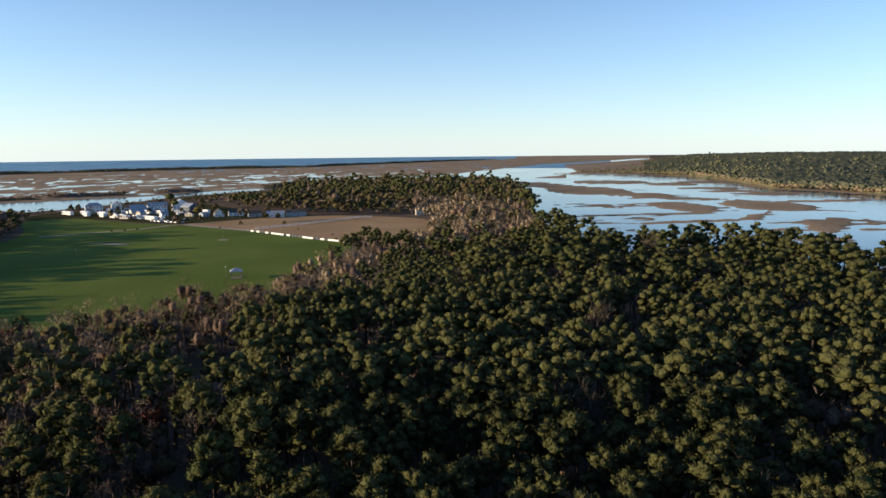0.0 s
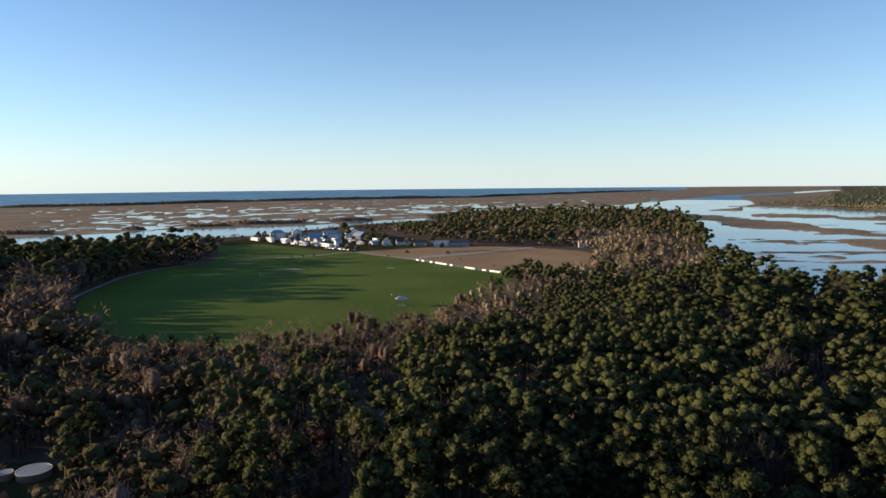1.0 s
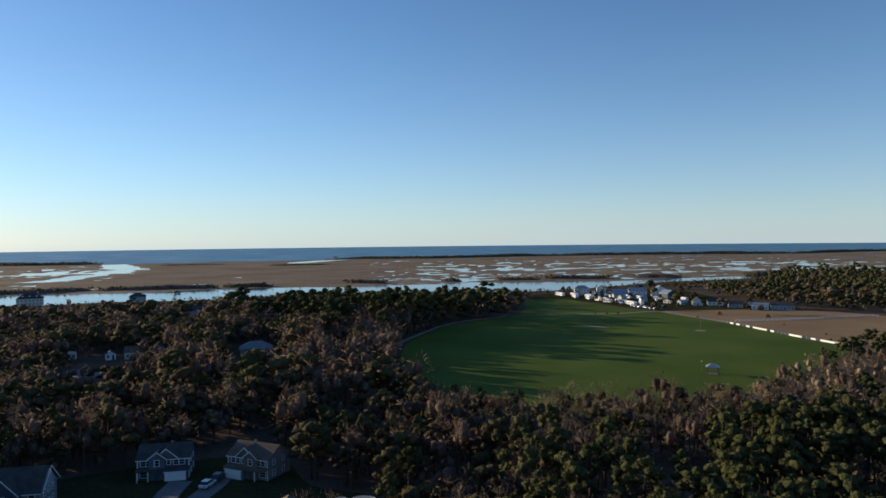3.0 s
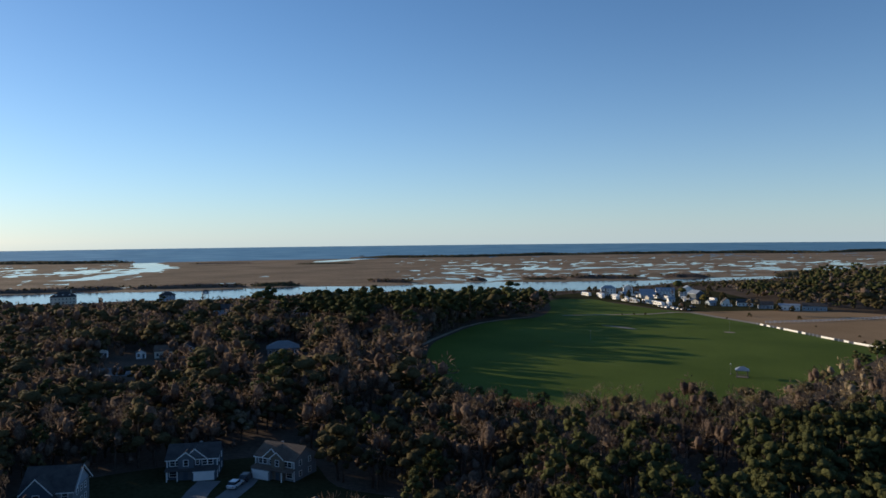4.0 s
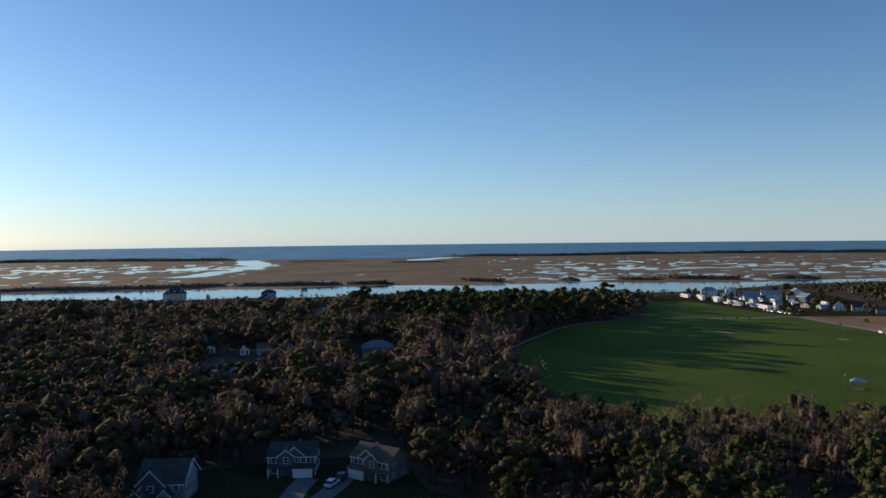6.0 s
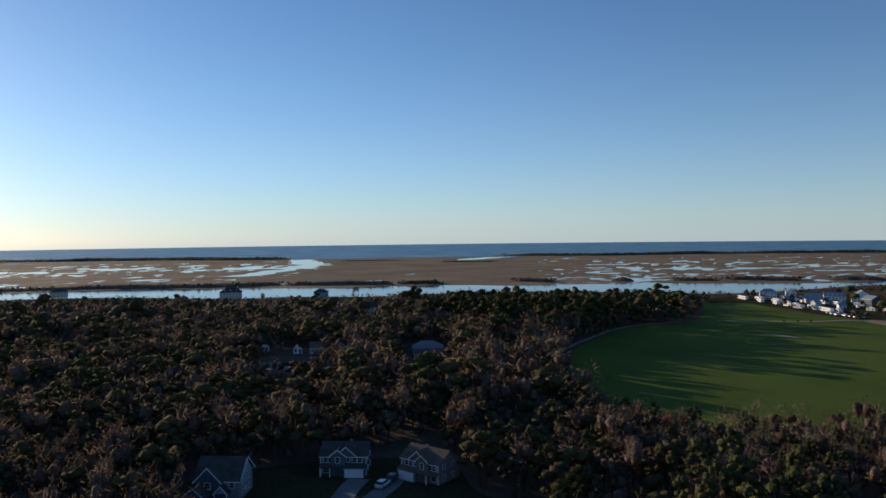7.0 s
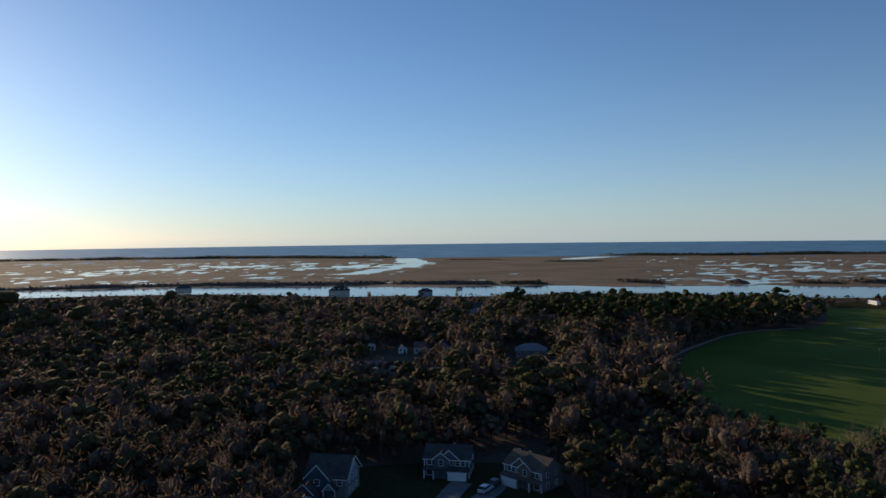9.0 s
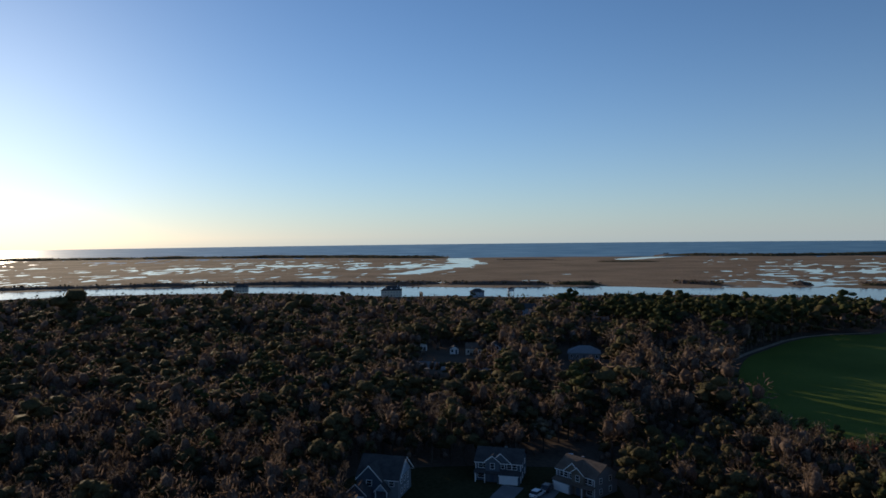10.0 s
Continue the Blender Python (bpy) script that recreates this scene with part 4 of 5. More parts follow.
def suburban_house(m, siding, gable_siding, roof, label, w=10.6, d=9.5, flip=False):
    """Two storeys, a front gable over the entry, a porch roof and a garage door; origin under the middle of the front."""
    h = thing("house", label, "house", m @ Matrix.Diagonal((1.0, 0.82, 0.82, 1.0)), "suburban houses")
    k = -1 if flip else 1
    part("wall", box(0, d / 2, -0.1, w, d, 5.5), siding, h, "lap siding wall")
    part("gable_wall", gable_wall(-w / 2, w / 2, 0.02, d, 5.4, 2.7, turn=True), siding, h)
    part("roof", gable(-w / 2, w / 2, 0, d, 5.4, 2.7, turn=True), roof, h, "dark shingle roof")
    # the front bay with two stepped gables
    bx = -1.2 * k
    part("front_bay", box(bx, -0.35, -0.1, 3.3, 0.9, 5.9), gable_siding, h, "shingled front bay")
    part("bay_gable", gable_wall(bx - 1.65, bx + 1.65, -0.8, 2.5, 5.8, 1.5), gable_siding, h)
    part("bay_roof", gable(bx - 1.65, bx + 1.65, -0.8, 3.4, 5.8, 1.5, 0.3, 0.14), roof, h)
    part("rake_board", rake(bx - 1.65, bx + 1.65, -0.8, 5.8, 1.5, 0.3), M_WHITE, h, "white rake boards")
    b2 = 0.6 * k
    part("upper_gable", gable_wall(b2 - 2.3, b2 + 2.3, -0.05, 3.8, 5.5, 2.4), gable_siding, h)
    part("upper_roof", gable(b2 - 2.3, b2 + 2.3, -0.05, 4.4, 5.5, 2.4, 0.3, 0.14), roof, h)
    part("rake_board", rake(b2 - 2.3, b2 + 2.3, -0.05, 5.5, 2.4, 0.3), M_WHITE, h, "white rake boards")
    # porch and garage
    part("porch_roof", prism([(-1.9, 2.75), (0.05, 3.35), (0.05, 3.1), (-1.9, 2.6)], -w / 2 - 0.2, w / 2 + 0.2, turn=True), roof, h, "low shingled porch roof")
    for x in (-w / 2 + 0.2, -2.9 * k, 0.55 * k):
        part("porch_post", box(x, -1.7, 0, 0.2, 0.2, 2.66), M_WHITE, h)
    g = box(w / 4 * k, -1.0, 0, w / 2 - 0.3, 2.0, 2.6)
    part("garage", g, siding, h)
    part("garage_door", box(w / 4 * k, -2.03, 0.02, 4.3, 0.08, 2.15), M_WHITE, h, "white panelled garage door")
    part("garage_trim", box(w / 4 * k, -2.05, 2.2, 4.7, 0.1, 0.22), M_WHITE, h)
    part("door", box(-1.3 * k, -0.83, 0.05, 0.95, 0.08, 2.05), M_SLATE, h, "dark front door")
    for x in (-w / 2 + 0.06, w / 2 - 0.06):
        part("corner_board", box(x, -0.03, 0, 0.2, 0.1, 5.3), M_WHITE, h)
    part("eave_board", box(0, -0.39, 5.05, w + 0.6, 0.06, 0.24), M_WHITE, h)
    part("chimney", box(1.2 * k, d / 2 + 0.4, 7.4, 0.55, 0.55, 1.1), M_GREY, h)
    for x, z, ww in ((-4.1 * k, 3.65, 1.0), (-3.0 * k, 3.65, 0.9), (1.1 * k, 3.75, 0.7), (2.6 * k, 3.65, 1.0), (3.8 * k, 3.65, 1.0), (-4.0 * k, 0.8, 1.5)):
        window(h, x, 0, z, ww, 1.35)
    window(h, bx, -0.8, 3.75, 0.9, 1.5)
    for y in (2.5, 6.5):
        for z in (0.9, 3.7):
            window(h, w / 2, y, z, 0.9, 1.3, 90)
    return h


suburban_house(facing(-140.4, 81.6, -41), M_SLATE, M_DUSK, M_SHINGLE, "two storey slate blue house with white trim and garage")
suburban_house(facing(-126.2, 92.8, -76), M_GREY, M_TANSIDE, M_BROWNROOF, "two storey grey house with brown roof and gables", flip=True)


def steep_house(m, label):
    """Two storeys under a steep roof, with a broad front gable, a low garage gable and a gabled end wall."""
    h = thing("house", label, "house", m @ Matrix.Scale(0.86, 4), "suburban houses")
    part("wall", box(0, 5, -0.1, 11, 10, 5.3), M_GREY, h, "lap siding wall")
    part("gable_wall", gable_wall(-5.5, 5.5, 0.02, 10, 5.2, 4.2, turn=True), M_BLUE, h, "pale siding of the end gable")
    part("roof", gable(-5.5, 5.5, 0, 10, 5.2, 4.2, turn=True), M_SHINGLE, h, "dark steep shingle roof")
    for y in (-0.36, 10.36):
        part("eave_board", box(0, y, 4.75, 11.6, 0.06, 0.22), M_WHITE, h)
    end = rake(0, 10, 5.5, 5.2, 4.2)
    bmesh.ops.transform(end, matrix=pose(0, 0, 0, 0, 0, 90), verts=end.verts)
    bmesh.ops.transform(end, matrix=Matrix.Translation((11.35, 0, 0)), verts=end.verts)
    part("rake_board", end, M_WHITE, h, "white rake boards")
    part("front_wing", box(-1.6, -0.7, -0.1, 6.6, 1.6, 5.3), M_SLATE, h, "dark shingled front wing")
    part("wing_gable", gable_wall(-4.9, 1.7, -1.5, 3.5, 5.2, 3.4), M_SLATE, h)
    part("wing_roof", gable(-4.9, 1.7, -1.5, 4.6, 5.2, 3.4, 0.3, 0.14), M_SHINGLE, h)
    part("rake_board", rake(-4.9, 1.7, -1.5, 5.2, 3.4, 0.3), M_WHITE, h, "white rake boards")
    part("garage", box(-3.6, -3.4, -0.1, 5.4, 3.9, 2.8), M_SLATE, h)
    part("garage_gable", gable_wall(-6.3, -0.9, -5.35, -1.4, 2.7, 2.4), M_SLATE, h)
    part("garage_roof", gable(-6.3, -0.9, -5.35, -1.45, 2.7, 2.4, 0.3, 0.14), M_SHINGLE, h)
    part("rake_board", rake(-6.3, -0.9, -5.35, 2.7, 2.4, 0.3), M_WHITE, h, "white rake boards")
    part("garage_door", box(-3.6, -5.38, 0.02, 4.4, 0.08, 2.15), M_WHITE, h, "white panelled garage door")
    part("porch_gable", gable_wall(0.2, 3.4, -2.2, 0, 2.7, 1.7), M_BLUE, h)
    part("porch_roof", gable(0.2, 3.4, -2.2, -0.02, 2.7, 1.7, 0.25, 0.12), M_SHINGLE, h)
    part("rake_board", rake(0.2, 3.4, -2.2, 2.7, 1.7, 0.25), M_WHITE, h, "white rake boards")
    for x in (0.3, 3.3):
        part("porch_post", box(x, -2.1, 0, 0.2, 0.2, 2.72), M_WHITE, h)
    part("door", box(1.8 + 0.6, -0.03, 0.05, 0.95, 0.08, 2.05), M_SLATE, h, "dark front door")
    window(h, -1.6, -1.5, 3.6, 1.3, 1.4)
    window(h, 3.8, 0, 3.4, 1.2, 1.3)
    for y in (2.6, 5.0, 7.4):
        window(h, 5.5, y, 3.5, 0.9, 1.3, 90)
        window(h, 5.5, y, 0.9, 0.9, 1.3, 90)
    return h


steep_house(facing(-143.5, 53.2, -42), "two storey grey house with dark steep gables")


def cottage(m, w, d, high, rise, wallm, roofm, label, shape="gable", rows=1, dorm=0, stilts=0.0, chimney=False, group=""):
    """A house seen from afar: walls, roof, door and windows; dormers or piles where it has them."""
    h = thing("house", label, "house", m, group)
    z = stilts
    part("wall", box(0, 0, z - (0.1 if not z else 0), w, d, high + 0.1), wallm, h)
    if shape == "hip":
        part("roof", hip(-w / 2, w / 2, -d / 2, d / 2, z + high, rise), roofm, h)
    else:
        t = shape == "gable"
        part("gable_wall", gable_wall(-w / 2, w / 2, -d / 2 + 0.01, d / 2 - 0.01, z + high, rise, turn=t), wallm, h)
        part("roof", gable(-w / 2, w / 2, -d / 2, d / 2, z + high, rise, turn=t), roofm, h)
    for k in range(dorm):
        x = (k + 0.5) / dorm * w * 0.8 - w * 0.4
        part("dormer", box(x, -d / 4 - 0.3, z + high + 0.2, 1.6, 1.9, rise * 0.45), M_WHITE, h)
        part("dormer_roof", gable(x - 0.8, x + 0.8, -d / 4 - 1.25, -d / 4 + 1.4, z + high + 0.2 + rise * 0.45, 0.7, 0.2, 0.1), roofm, h)
    for k in range(6 if z else 0):
        part("pile", tube((k % 3 - 1) * w * 0.42, (k // 3 - 0.5) * d * 0.85, -0.6, z, 0.16, 0.16), M_WOOD, h)
    n = max(2, int(w / 2.6))
    for r in range(rows):
        for i in range(n):
            x = (i + 0.5) / n * w - w / 2
            if r == 0 and i == n // 2:
                part("door", box(x, -d / 2 - 0.03, z + 0.02, 0.95, 0.08, 2.05), M_SLATE, h)
            else:
                window(h, x, -d / 2, z + 0.9 + 2.8 * r, 0.95, 1.3)
        window(h, w / 2, 0, z + 0.9 + 2.8 * r, 0.95, 1.3, 90)
    if chimney:
        part("chimney", box(w * 0.3, 0.4, z + high + rise * 0.3, 0.7, 0.7, rise), M_CREAM, h)
    return h


# houses among the left-hand woods and along the waterway
cottage(facing(-262, 198, -37), 14, 10, 3.0, 2.8, M_GREY, M_GREY, "low house with a grey hip roof among trees", "hip")
for x, y, a, w, d, hh, col, ro, sh in ((-319, 143, -30, 3.2, 4, 3.2, M_WHITE, M_SHINGLE, "front"), (-303, 152, -25, 4, 4, 2.6, M_WHITE, M_SHINGLE, "front"), (-297, 160, -35, 8, 6, 3.2, M_CREAM, M_BROWNROOF, "gable"),
                                       (-288, 166, -40, 7, 7, 4.6, M_BLUE, M_SHINGLE, "front"), (-229, 215, -45, 2.6, 3, 2.8, M_WHITE, M_SHINGLE, "front"), (-365, 290, -40, 9, 8, 5.6, M_BLUE, M_SHINGLE, "front"),
                                       (-420, 268, -35, 12, 9, 5.4, M_BLUE, M_SHINGLE, "gable"), (-380, 92, -20, 9, 8, 3.2, M_CREAM, M_BROWNROOF, "gable"), (-330, 60, -15, 11, 8, 3.0, M_GREY, M_SHINGLE, "gable")):
    cottage(facing(x, y, a), w, d, hh, w * 0.3 if sh == "front" else d * 0.33, col, ro, "small %s building half hidden among trees" % ("white" if col is M_WHITE else "pale"), sh, 2 if hh > 4 else 1, group="houses in the wood")
cottage(facing(-622, 246, -25), 19, 13, 6.0, 4.2, M_CREAM, M_SHINGLE, "large waterfront house with dark roof and dormers", "hip", 2, dorm=3, chimney=True)
cottage(facing(-572, 311, -30), 13, 10, 5.2, 2.6, M_BLUE, M_SHINGLE, "waterfront house with a dark hip roof", "hip", 2)
cottage(facing(-589, 358, -30), 6, 5, 2.6, 1.4, M_WHITE, M_SHINGLE, "boat house on piles at the waterway", "hip", stilts=2.0)
cottage(facing(-760, 130, -15), 15, 12, 5.5, 3.2, M_CREAM, M_SHINGLE, "waterfront house under dark trees", "hip", 2)
sheet("street", smooth_loop(((-285, 118), (-262, 132), (-250, 142), (-258, 148), (-280, 140), (-296, 124)), 4), 0.06, M_CONCRETE, "pale paved turning circle among the trees", "road")


def pier(x, y, a, n, label):
    p = thing("pier", label, "pier", pose(x, y, -0.6, 0, 0, a))
    part("deck", box(0, 0, 2.0, n * 3.0, 1.8, 0.18), M_WOOD, p)
    for k in range(n + 1):
        for s in (-0.8, 0.8):
            part("pile", tube(k * 3.0 - n * 1.5, s, -0.8, 3.0, 0.14, 0.12), M_WOOD, p)
    part("rail", box(0, 0.8, 2.9, n * 3.0, 0.08, 0.1), M_WOOD, p)
    return p


pier(-625, 278, 160, 8, "weathered wooden pier reaching into the waterway")
pier(-600, 362, 150, 7, "weathered wooden pier beside the boat house")


# the village beyond the field
def V_house(x, y, a, w, d, hh, rise, wallm, roofm, label, shape="gable", rows=1, dorm=0):
    return cottage(facing(x, y, a) @ Matrix.Scale(0.86, 4), w, d, hh, rise, wallm, roofm, label, shape, rows, dorm, group="village buildings")


V_house(-221, 581, -62, 15, 13, 6.4, 4.6, M_WHITE, M_TIN, "large white house with a broad pale front gable", "front", 2)
V_house(-237, 572, -62, 17, 10, 5.8, 3.2, M_WHITE, M_TIN, "long white two storey house with dormers", "gable", 2, 4)
V_house(-290, 574, -60, 15, 9, 6.0, 3.0, M_WHITE, M_TIN, "white two storey house at the village edge", "hip", 2)
V_house(-276, 584, -60, 9, 8, 6.4, 3.2, M_WHITE, M_TIN, "white house with a steep front gable", "front", 2)
V_house(-256, 585, -62, 20, 9, 3.4, 2.4, M_BLUE, M_TIN, "long low building with a grey blue metal roof")
V_house(-243, 556, -60, 18, 8, 3.2, 2.2, M_BLUE, M_TIN, "low pale blue shed with a metal roof")
V_house(-210, 570, -30, 10, 12, 5.0, 3.0, M_SLATE, M_TIN, "grey blue boat shed with a sloping roof", "front", 1)
V_house(-171, 524, -65, 8, 9, 3.4, 3.2, M_WHITE, M_SHINGLE, "small white house with a dark steep roof", "front", 1)
V_house(-160, 530, -65, 12, 8, 3.2, 2.6, M_WHITE, M_SHINGLE, "low white house with a dark roof")
V_house(-143, 520, -70, 11, 8, 3.2, 2.4, M_BLUE, M_SHINGLE, "low blue house beside a bare tree")
V_house(-127, 517, -75, 15, 8, 4.0, 1.0, M_WHITE, M_TIN, "long white shed with a flat metal roof")
V_house(-113, 524, -75, 17, 9, 3.6, 2.2, M_BLUE, M_SHINGLE, "low grey blue house with red brick end")
V_house(-20.5, 524, -80, 7, 6, 4.6, 2.4, M_CREAM, M_BROWNROOF, "cream house half hidden behind the fallow field", "gable", 2)


def trailer():
    """A parked white travel trailer."""
    t = thing("travel_trailer", "white travel trailer parked in the village row", "trailer", group="parked trailers")
    bm = prism([(-3.6, 0.6), (3.4, 0.6), (3.7, 1.4), (3.5, 2.8), (3.1, 3.1), (-3.4, 3.1), (-3.7, 2.6)], -1.25, 1.25)
    part("body", bm, M_WHITE, t)
    for x in (-2.2, 0.1, 2.2):
        part("window", box(x, -1.27, 1.6, 1.1, 0.06, 0.7), M_GLASS, t)
    part("stripe", box(0, -1.262, 1.15, 6.6, 0.03, 0.18), M_BLUE, t)
    for x in (-0.5, 0.5):
        for y in (-1.0, 1.0):
            bm = tube(0, 0, -0.12, 0.12, 0.36, 0.36, 12)
            bmesh.ops.transform(bm, matrix=pose(x, y, 0.36, 90), verts=bm.verts)
            part("wheel", bm, M_RUBBER, t)
    part("hitch", box(4.2, 0, 0.55, 1.2, 0.12, 0.12), M_ASPHALT, t)
    return t


def car(paint, label):
    c = thing("car", label, "car", group="parked cars")
    bm = prism([(-2.2, 0.35), (2.2, 0.35), (2.25, 0.75), (1.3, 0.95), (-2.2, 1.0), (-2.28, 0.7)], -0.88, 0.88)
    bmesh.ops.bevel(bm, geom=bm.edges[:], offset=0.06, segments=2, affect='EDGES')
    part("body", bm, paint, c)
    bm = prism([(-2.0, 0.98), (1.1, 0.95), (0.4, 1.48), (-1.5, 1.5)], -0.76, 0.76)
    part("cabin", bm, M_GLASS, c, "dark glazed cabin")
    part("roof", box(-0.55, 0, 1.49, 1.8, 1.46, 0.05), paint, c)
    for x in (-1.4, 1.4):
        for y in (-0.82, 0.82):
            bm = tube(0, 0, -0.11, 0.11, 0.33, 0.33, 14)
            bmesh.ops.transform(bm, matrix=pose(x, y, 0.33, 90), verts=bm.verts)
            w = part("wheel", bm, M_RUBBER, c)
            bm = tube(0, 0, -0.12, 0.12, 0.17, 0.17, 10)
            bmesh.ops.transform(bm, matrix=pose(x, y, 0.33, 90), verts=bm.verts)
            part("rim", bm, M_TIN, w)
    for y in (-0.6, 0.6):
        part("headlight", box(2.24, y, 0.62, 0.06, 0.35, 0.14), M_TIN, c)
        part("tail_light", box(-2.27, y, 0.7, 0.05, 0.3, 0.14), M_RED, c)
    return c


rng = random.Random(4)
first = trailer()
first.matrix_world = pose(-266, 541, 0.06, 0, 0, -28)
for k in range(16):
    f = (k + 0.5) / 16
    copy_thing(first, pose(-302 + 104 * f + rng.uniform(-2, 2), 553 - 66 * f + rng.uniform(-4, 8), 0.06, 0, 0, -32 + rng.uniform(-25, 25)))
for k in range(9):
    copy_thing(first, pose(-262 + 7 * k + rng.uniform(-2, 2), 566 - 2.5 * k + rng.uniform(-6, 6), 0.06, 0, 0, rng.uniform(-50, 0))).scale = (rng.uniform(0.6, 1.0),) * 3
for k in range(14):
    copy_thing(first, pose(-300 + 8.5 * k + rng.uniform(-3, 3), 590 - 4 * k + rng.uniform(-12, 12), 0.06, 0, 0, rng.uniform(-80, 20))).scale = (rng.uniform(0.6, 1.0),) * 3
for k in range(9):
    x, y = -296 + 14 * k + rng.uniform(-4, 4), 566 - 5 * k + rng.uniform(-8, 14)
    V_house(x, y, rng.uniform(-100, -20), rng.uniform(4, 7), rng.uniform(3.5, 6), 2.6, 1.6, (M_WHITE, M_CREAM, M_BLUE)[k % 3], (M_TIN, M_SHINGLE)[k % 2], "small shed between the village houses", "front" if k % 2 else "gable")
white_car = car(M_CAR, "white saloon car parked on a drive")
white_car.matrix_world = pose(-128.5, 84.5, 0.07, 0, 0, 118)
for k in range(9):
    f = k / 8
    copy_thing(white_car, pose(-206 + 24 * f + rng.uniform(-1, 1), 489 - 12 * f + rng.uniform(-1, 1), 0.07, 0, 0, rng.uniform(40, 70)))
copy_thing(white_car, pose(-145.5, 105.5, 0.07, 0, 0, 150))
dark_car = car(M_DARKCAR, "dark saloon car parked beside a house")
dark_car.matrix_world = pose(-130.5, 88.5, 0.07, 0, 0, 122)
for k in range(5):
    copy_thing(dark_car, pose(-230 + 11 * k, 522 - 6 * k + rng.uniform(-3, 3), 0.07, 0, 0, rng.uniform(0, 80)))

# paved drives of the near houses
ribbon("driveway", [(-136, 83), (-132, 78), (-128, 74), (-122, 70)], 5, 0.09, M_CONCRETE, "pale concrete drive before the garage", "driveway")
ribbon("driveway", [(-132, 91), (-128, 86), (-124, 79), (-120, 72)], 4.5, 0.10, M_CONCRETE, "pale concrete drive between two houses", "driveway")
ribbon("street", [(-140, 38), (-128, 56), (-117, 72), (-104, 80), (-90, 84)], 8, 0.08, M_ASPHALT, "dark residential street", "road")
cottage(facing(-96.5, 78.5, -50), 10, 8, 2.8, 2.6, M_TANSIDE, M_BROWNROOF, "low house with a tan gable roof", "front", group="suburban houses")


def pool(x, y, r, label):
    p = thing("garden_pool", label, "pool", pose(x, y, 0.05))
    part("side", tube(0, 0, 0, 1.2, r, r, 24), M_TANSIDE, p)
    bm = bmesh.new()
    for k in range(24):
        a = k * 15
        box(0, 0, 0, 0.10, r * 0.27, 0.06, bm)
        bm.verts.ensure_lookup_table()
        vs = bm.verts[-8:]
        bmesh.ops.transform(bm, matrix=pose(r * math.cos(radians(a)), r * math.sin(radians(a)), 1.2, 0, 0, a), verts=vs)
    part("rim", bm, M_WHITE, p, "white rim")
    part("cover", tube(0, 0, 1.0, 1.24, r * 0.93, r * 0.93, 24), M_TARP, p, "pale cover")


pool(-94.5, 95.5, 2.7, "round garden pool with a pale cover")
pool(-98.5, 93.5, 1.3, "small round tub with a white rim")


# ---- field fences, gazebo, poles, shrubs ----
def rail_fence(name, pts, step, high, label, panels=False):
    f = thing(name, label, "fence", pose(pts[0][0], pts[0][1], 0.1))
    P = np.array(pts, float) - pts[0]
    seg = np.hypot(*np.diff(P, axis=0).T)
    cum = np.concatenate([[0], np.cumsum(seg)])
    at = lambda s: (np.interp(s, cum, P[:, 0]), np.interp(s, cum, P[:, 1]))
    n = int(cum[-1] / step)
    r = random.Random(8)
    for k in range(n):
        (x0, y0), (x1, y1) = at(k * step), at((k + 1) * step)
        a = math.degrees(math.atan2(y1 - y0, x1 - x0))
        part("post", box(x0, y0, -0.3, 0.16, 0.16, high + 0.4), M_WHITE, f)
        if panels and r.random() < 0.28:
            continue
        for z, t in (((0.15, high - 0.25),) if panels else ((0.35, 0.16), (0.85, 0.16), (high - 0.2, 0.16))):
            bm = box(0, 0, z, step * 0.97, 0.06, t)
            bmesh.ops.transform(bm, matrix=pose((x0 + x1) / 2, (y0 + y1) / 2, 0, 0, 0, a), verts=bm.verts)
            part("panel" if panels else "rail", bm, M_WHITE, f)
    return f


rail_fence("panel_fence", [(-121, 423), (-98, 403), (-77, 384), (-47, 361)], 3.0, 1.15, "white board fence between green and fallow field", True)
rail_fence("rail_fence", [(-119, 432), (-99, 453), (-62, 503), (-52, 504)], 3.0, 1.4, "white rail fence across the fallow field")


def gazebo():
    g = thing("gazebo", "small white gazebo with a hip roof", "gazebo", pose(-81, 265, 0.1, 0, 0, 20) @ Matrix.Scale(1.08, 4))
    for x in (-1.9, 1.9):
        for y in (-1.6, 1.6):
            part("post", box(x * 0.87, y * 0.87, -0.1, 0.18, 0.18, 2.6), M_WOOD, g)
    part("roof", hip(-1.9, 1.9, -1.6, 1.6, 2.5, 1.1, 0.3), M_TIN, g, "pale roof")
    part("beam", box(0, -1.4, 2.25, 3.4, 0.14, 0.22), M_WHITE, g)
    part("floor", box(0, 0, -0.1, 3.8, 3.2, 0.2), M_WOOD, g)
    part("bench", box(0, 1.1, 0.45, 3.0, 0.5, 0.08), M_WOOD, g)


gazebo()


def pole(x, y, h, label, lamp=False):
    p = thing("pole", label, "pole", pose(x, y, 0.1))
    part("shaft", tube(0, 0, -0.2, h, 0.045, 0.03), M_GREY, p)
    part("foot", tube(0, 0, -0.1, 0.25, 0.3, 0.25), M_CONCRETE, p)
    if lamp:
        bm = bmesh.new()
        bmesh.ops.create_icosphere(bm, subdivisions=2, radius=0.2, matrix=Matrix.Translation((0, 0, h + 0.2)))
        part("globe", bm, M_WHITE, p, "white globe")
    else:
        part("cross_arm", box(0, 0, h - 0.5, 1.0, 0.06, 0.06), M_GREY, p)


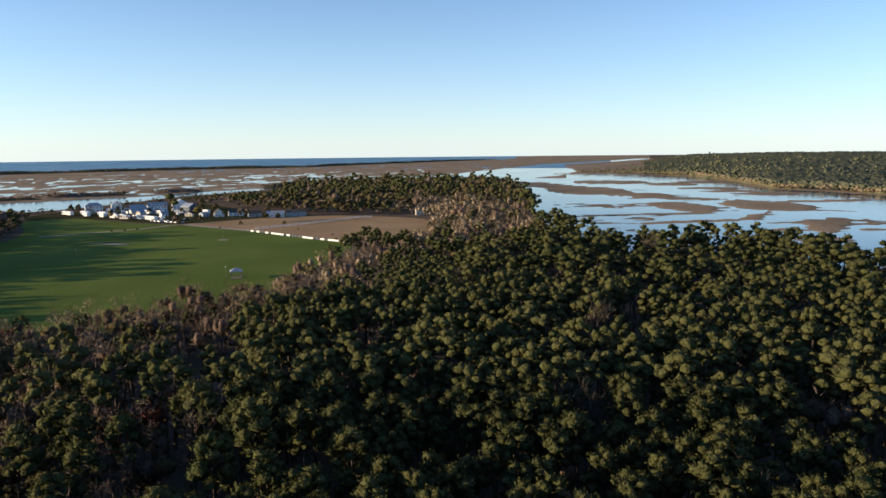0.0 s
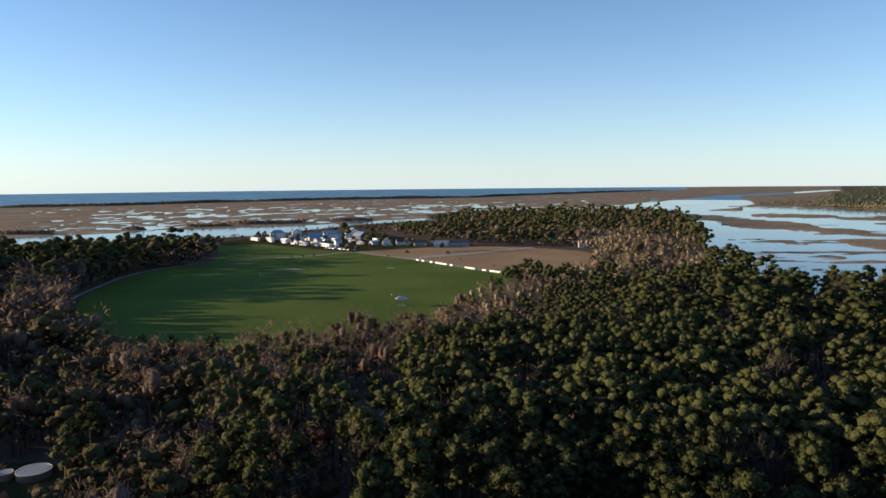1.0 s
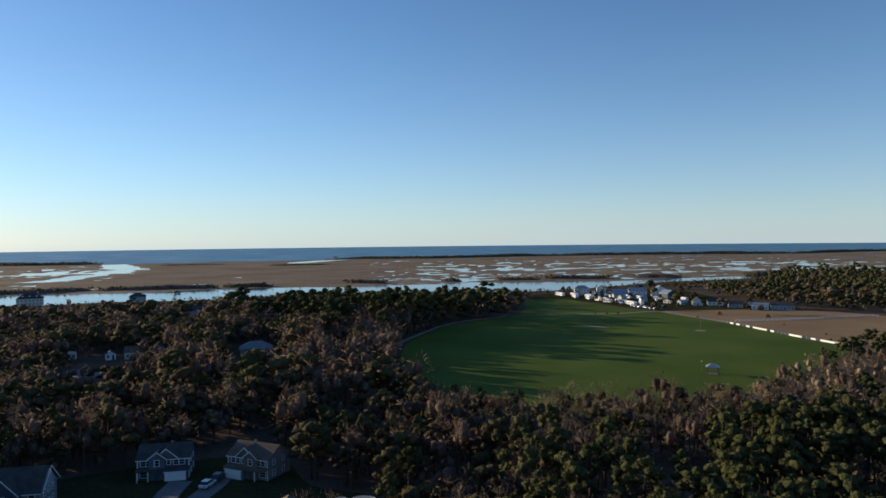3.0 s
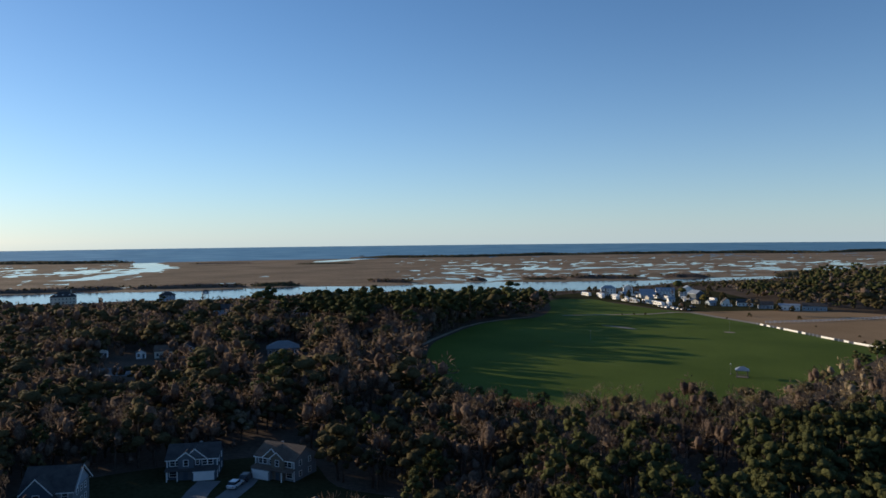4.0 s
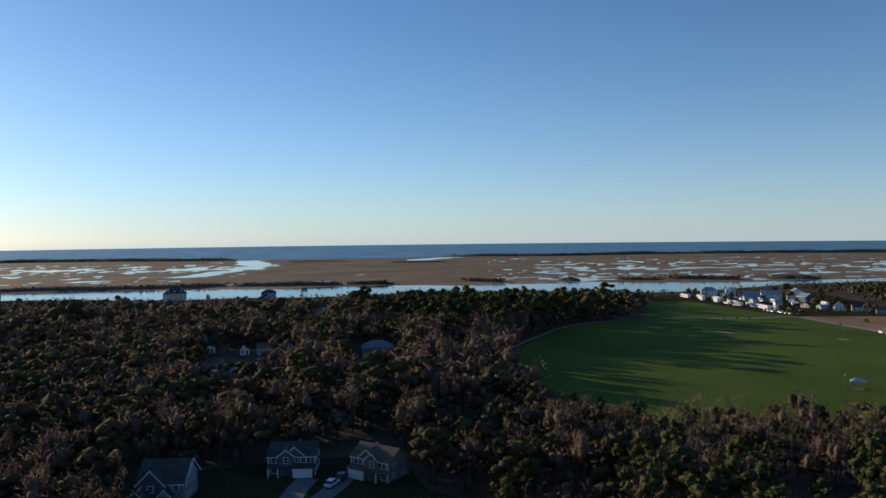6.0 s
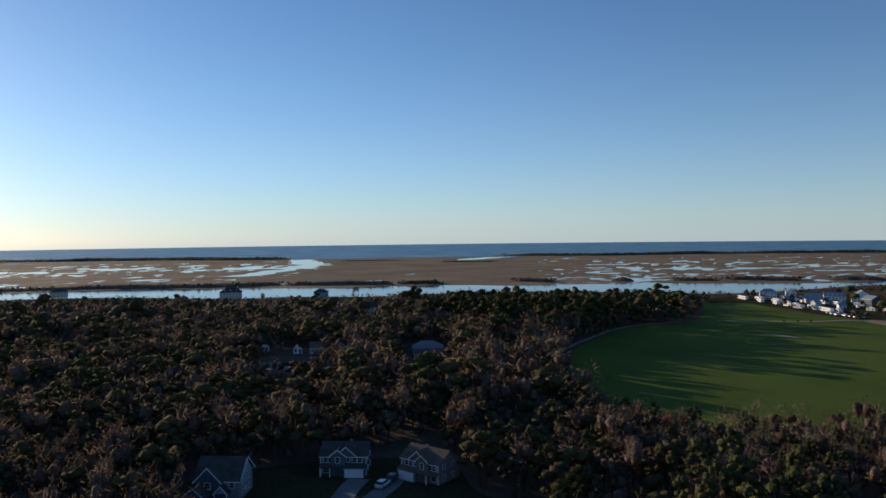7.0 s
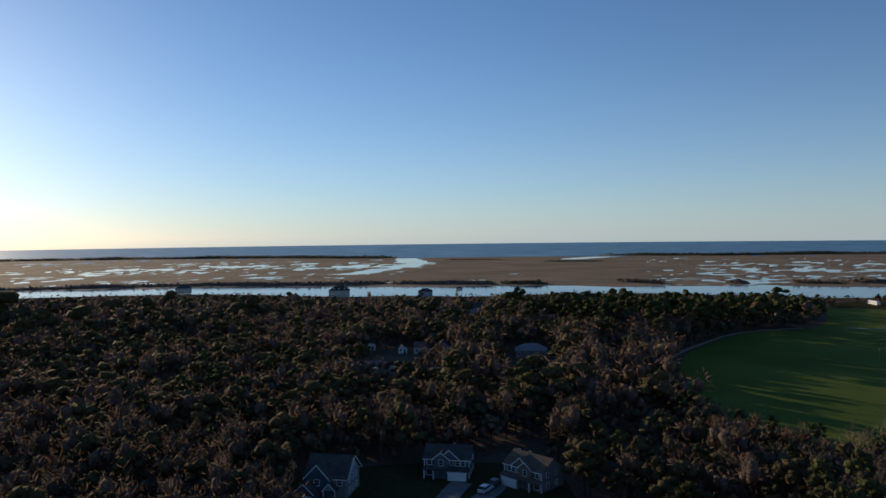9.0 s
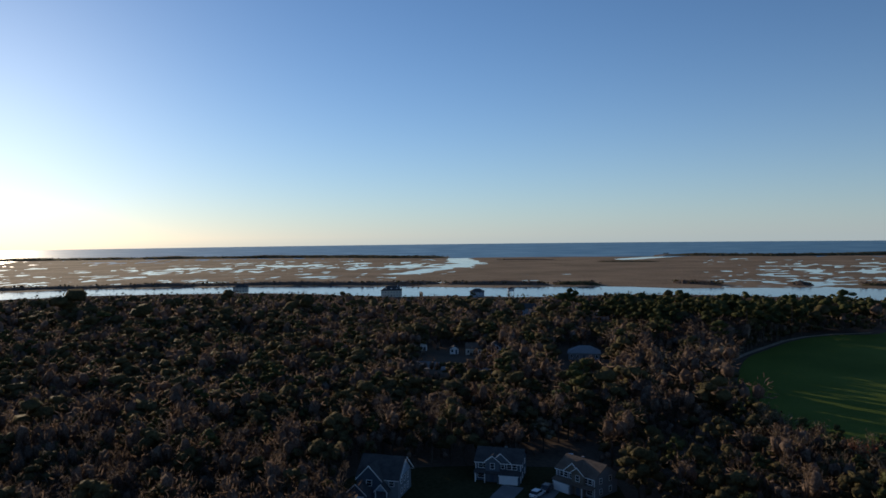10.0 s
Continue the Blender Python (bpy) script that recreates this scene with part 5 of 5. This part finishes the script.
pole(-123, 382, 5.9, "thin white pole standing in the green field")
pole(-170, 317, 4.8, "thin white pole among tree shadows")
pole(-86, 268, 3.6, "white pole with a globe beside the gazebo", True)
sheet("bare_ring", smooth_loop([(-123 + 3 * math.cos(a * 0.785), 382 + 2.5 * math.sin(a * 0.785)) for a in range(8)], 3), 0.17, M_TRACK, "worn sandy ring round a pole", "ground")

def bush(seed):
    """A round shrub whose crown sits on the ground."""
    (v, q), (cv, cq, n) = oak(seed, 8, 16, 0.5)
    return limb((0, 0, -0.3), (0.1, 0.1, 1.6), 0.25, 0.15), ((cv - (0, 0, 3.9)) * (1, 1, 0.85), cq, n)


SHRUB = [bush(500 + i) for i in range(3)]
for i, (x, y, s, lab) in enumerate(((-206, 427, 0.22, ""), (-200, 432, 0.25, ""), (-194, 436, 0.27, ""), (-144, 442, 0.22, ""), (-137, 463, 0.5, ""), (-108, 463, 0.45, ""), (-182, 474, 0.55, ""),
                                    (-176, 499, 0.7, ""), (-131, 507, 0.72, ""), (-123, 509, 0.72, ""), (-187, 478, 0.5, ""), (-66, 400, 0.2, ""), (-60, 376, 0.3, ""), (-50, 366, 0.4, ""), (-92, 430, 0.2, ""))):
    tree_pair("shrub", SHRUB[i % 3], M_BARK, M_OAK, "dark round shrub standing alone in the open", "shrub", "shrubs of the fields").matrix_world = pose(x, y, 0.08, 0, 0, i * 50) @ Matrix.Scale(s, 4)
for i, (x, y, s, m) in enumerate(((-291, 552, 0.8, M_OAK), (-299, 556, 0.75, M_OAK), (-283, 556, 0.6, M_TWIG), (-268, 572, 0.7, M_TWIG), (-226, 560, 0.7, M_TWIG), (-205, 540, 0.6, M_OAK), (-190, 530, 0.7, M_YELLOW),
                                  (-150, 508, 0.75, M_TAN), (-146, 512, 0.7, M_TAN), (-196, 560, 0.7, M_OAK), (-310, 548, 0.5, M_OAK), (-262, 556, 0.6, M_OAK), (-245, 570, 0.7, M_TWIG), (-232, 545, 0.55, M_OAK), (-218, 556, 0.7, M_TWIG), (-164, 515, 0.55, M_OAK), (-135, 526, 0.7, M_OAK), (-118, 532, 0.8, M_OAK), (-180, 545, 0.8, M_OAK), (-210, 600, 0.9, M_OAK), (-250, 610, 0.8, M_OAK), (-200, 512, 0.45, M_OAK))):
    shape = bare(700 + i, 14, 160, 0.08) if m is M_TWIG else oak(700 + i, 9, 18, 0.7)
    tree_pair("village_tree", shape, M_BARK, m, "bare tree between the village houses" if m is M_TWIG else "bushy tree between the village houses", "tree", "village trees").matrix_world = pose(x, y, 0.05, 0, 0, i * 70) @ Matrix.Scale(s, 4)
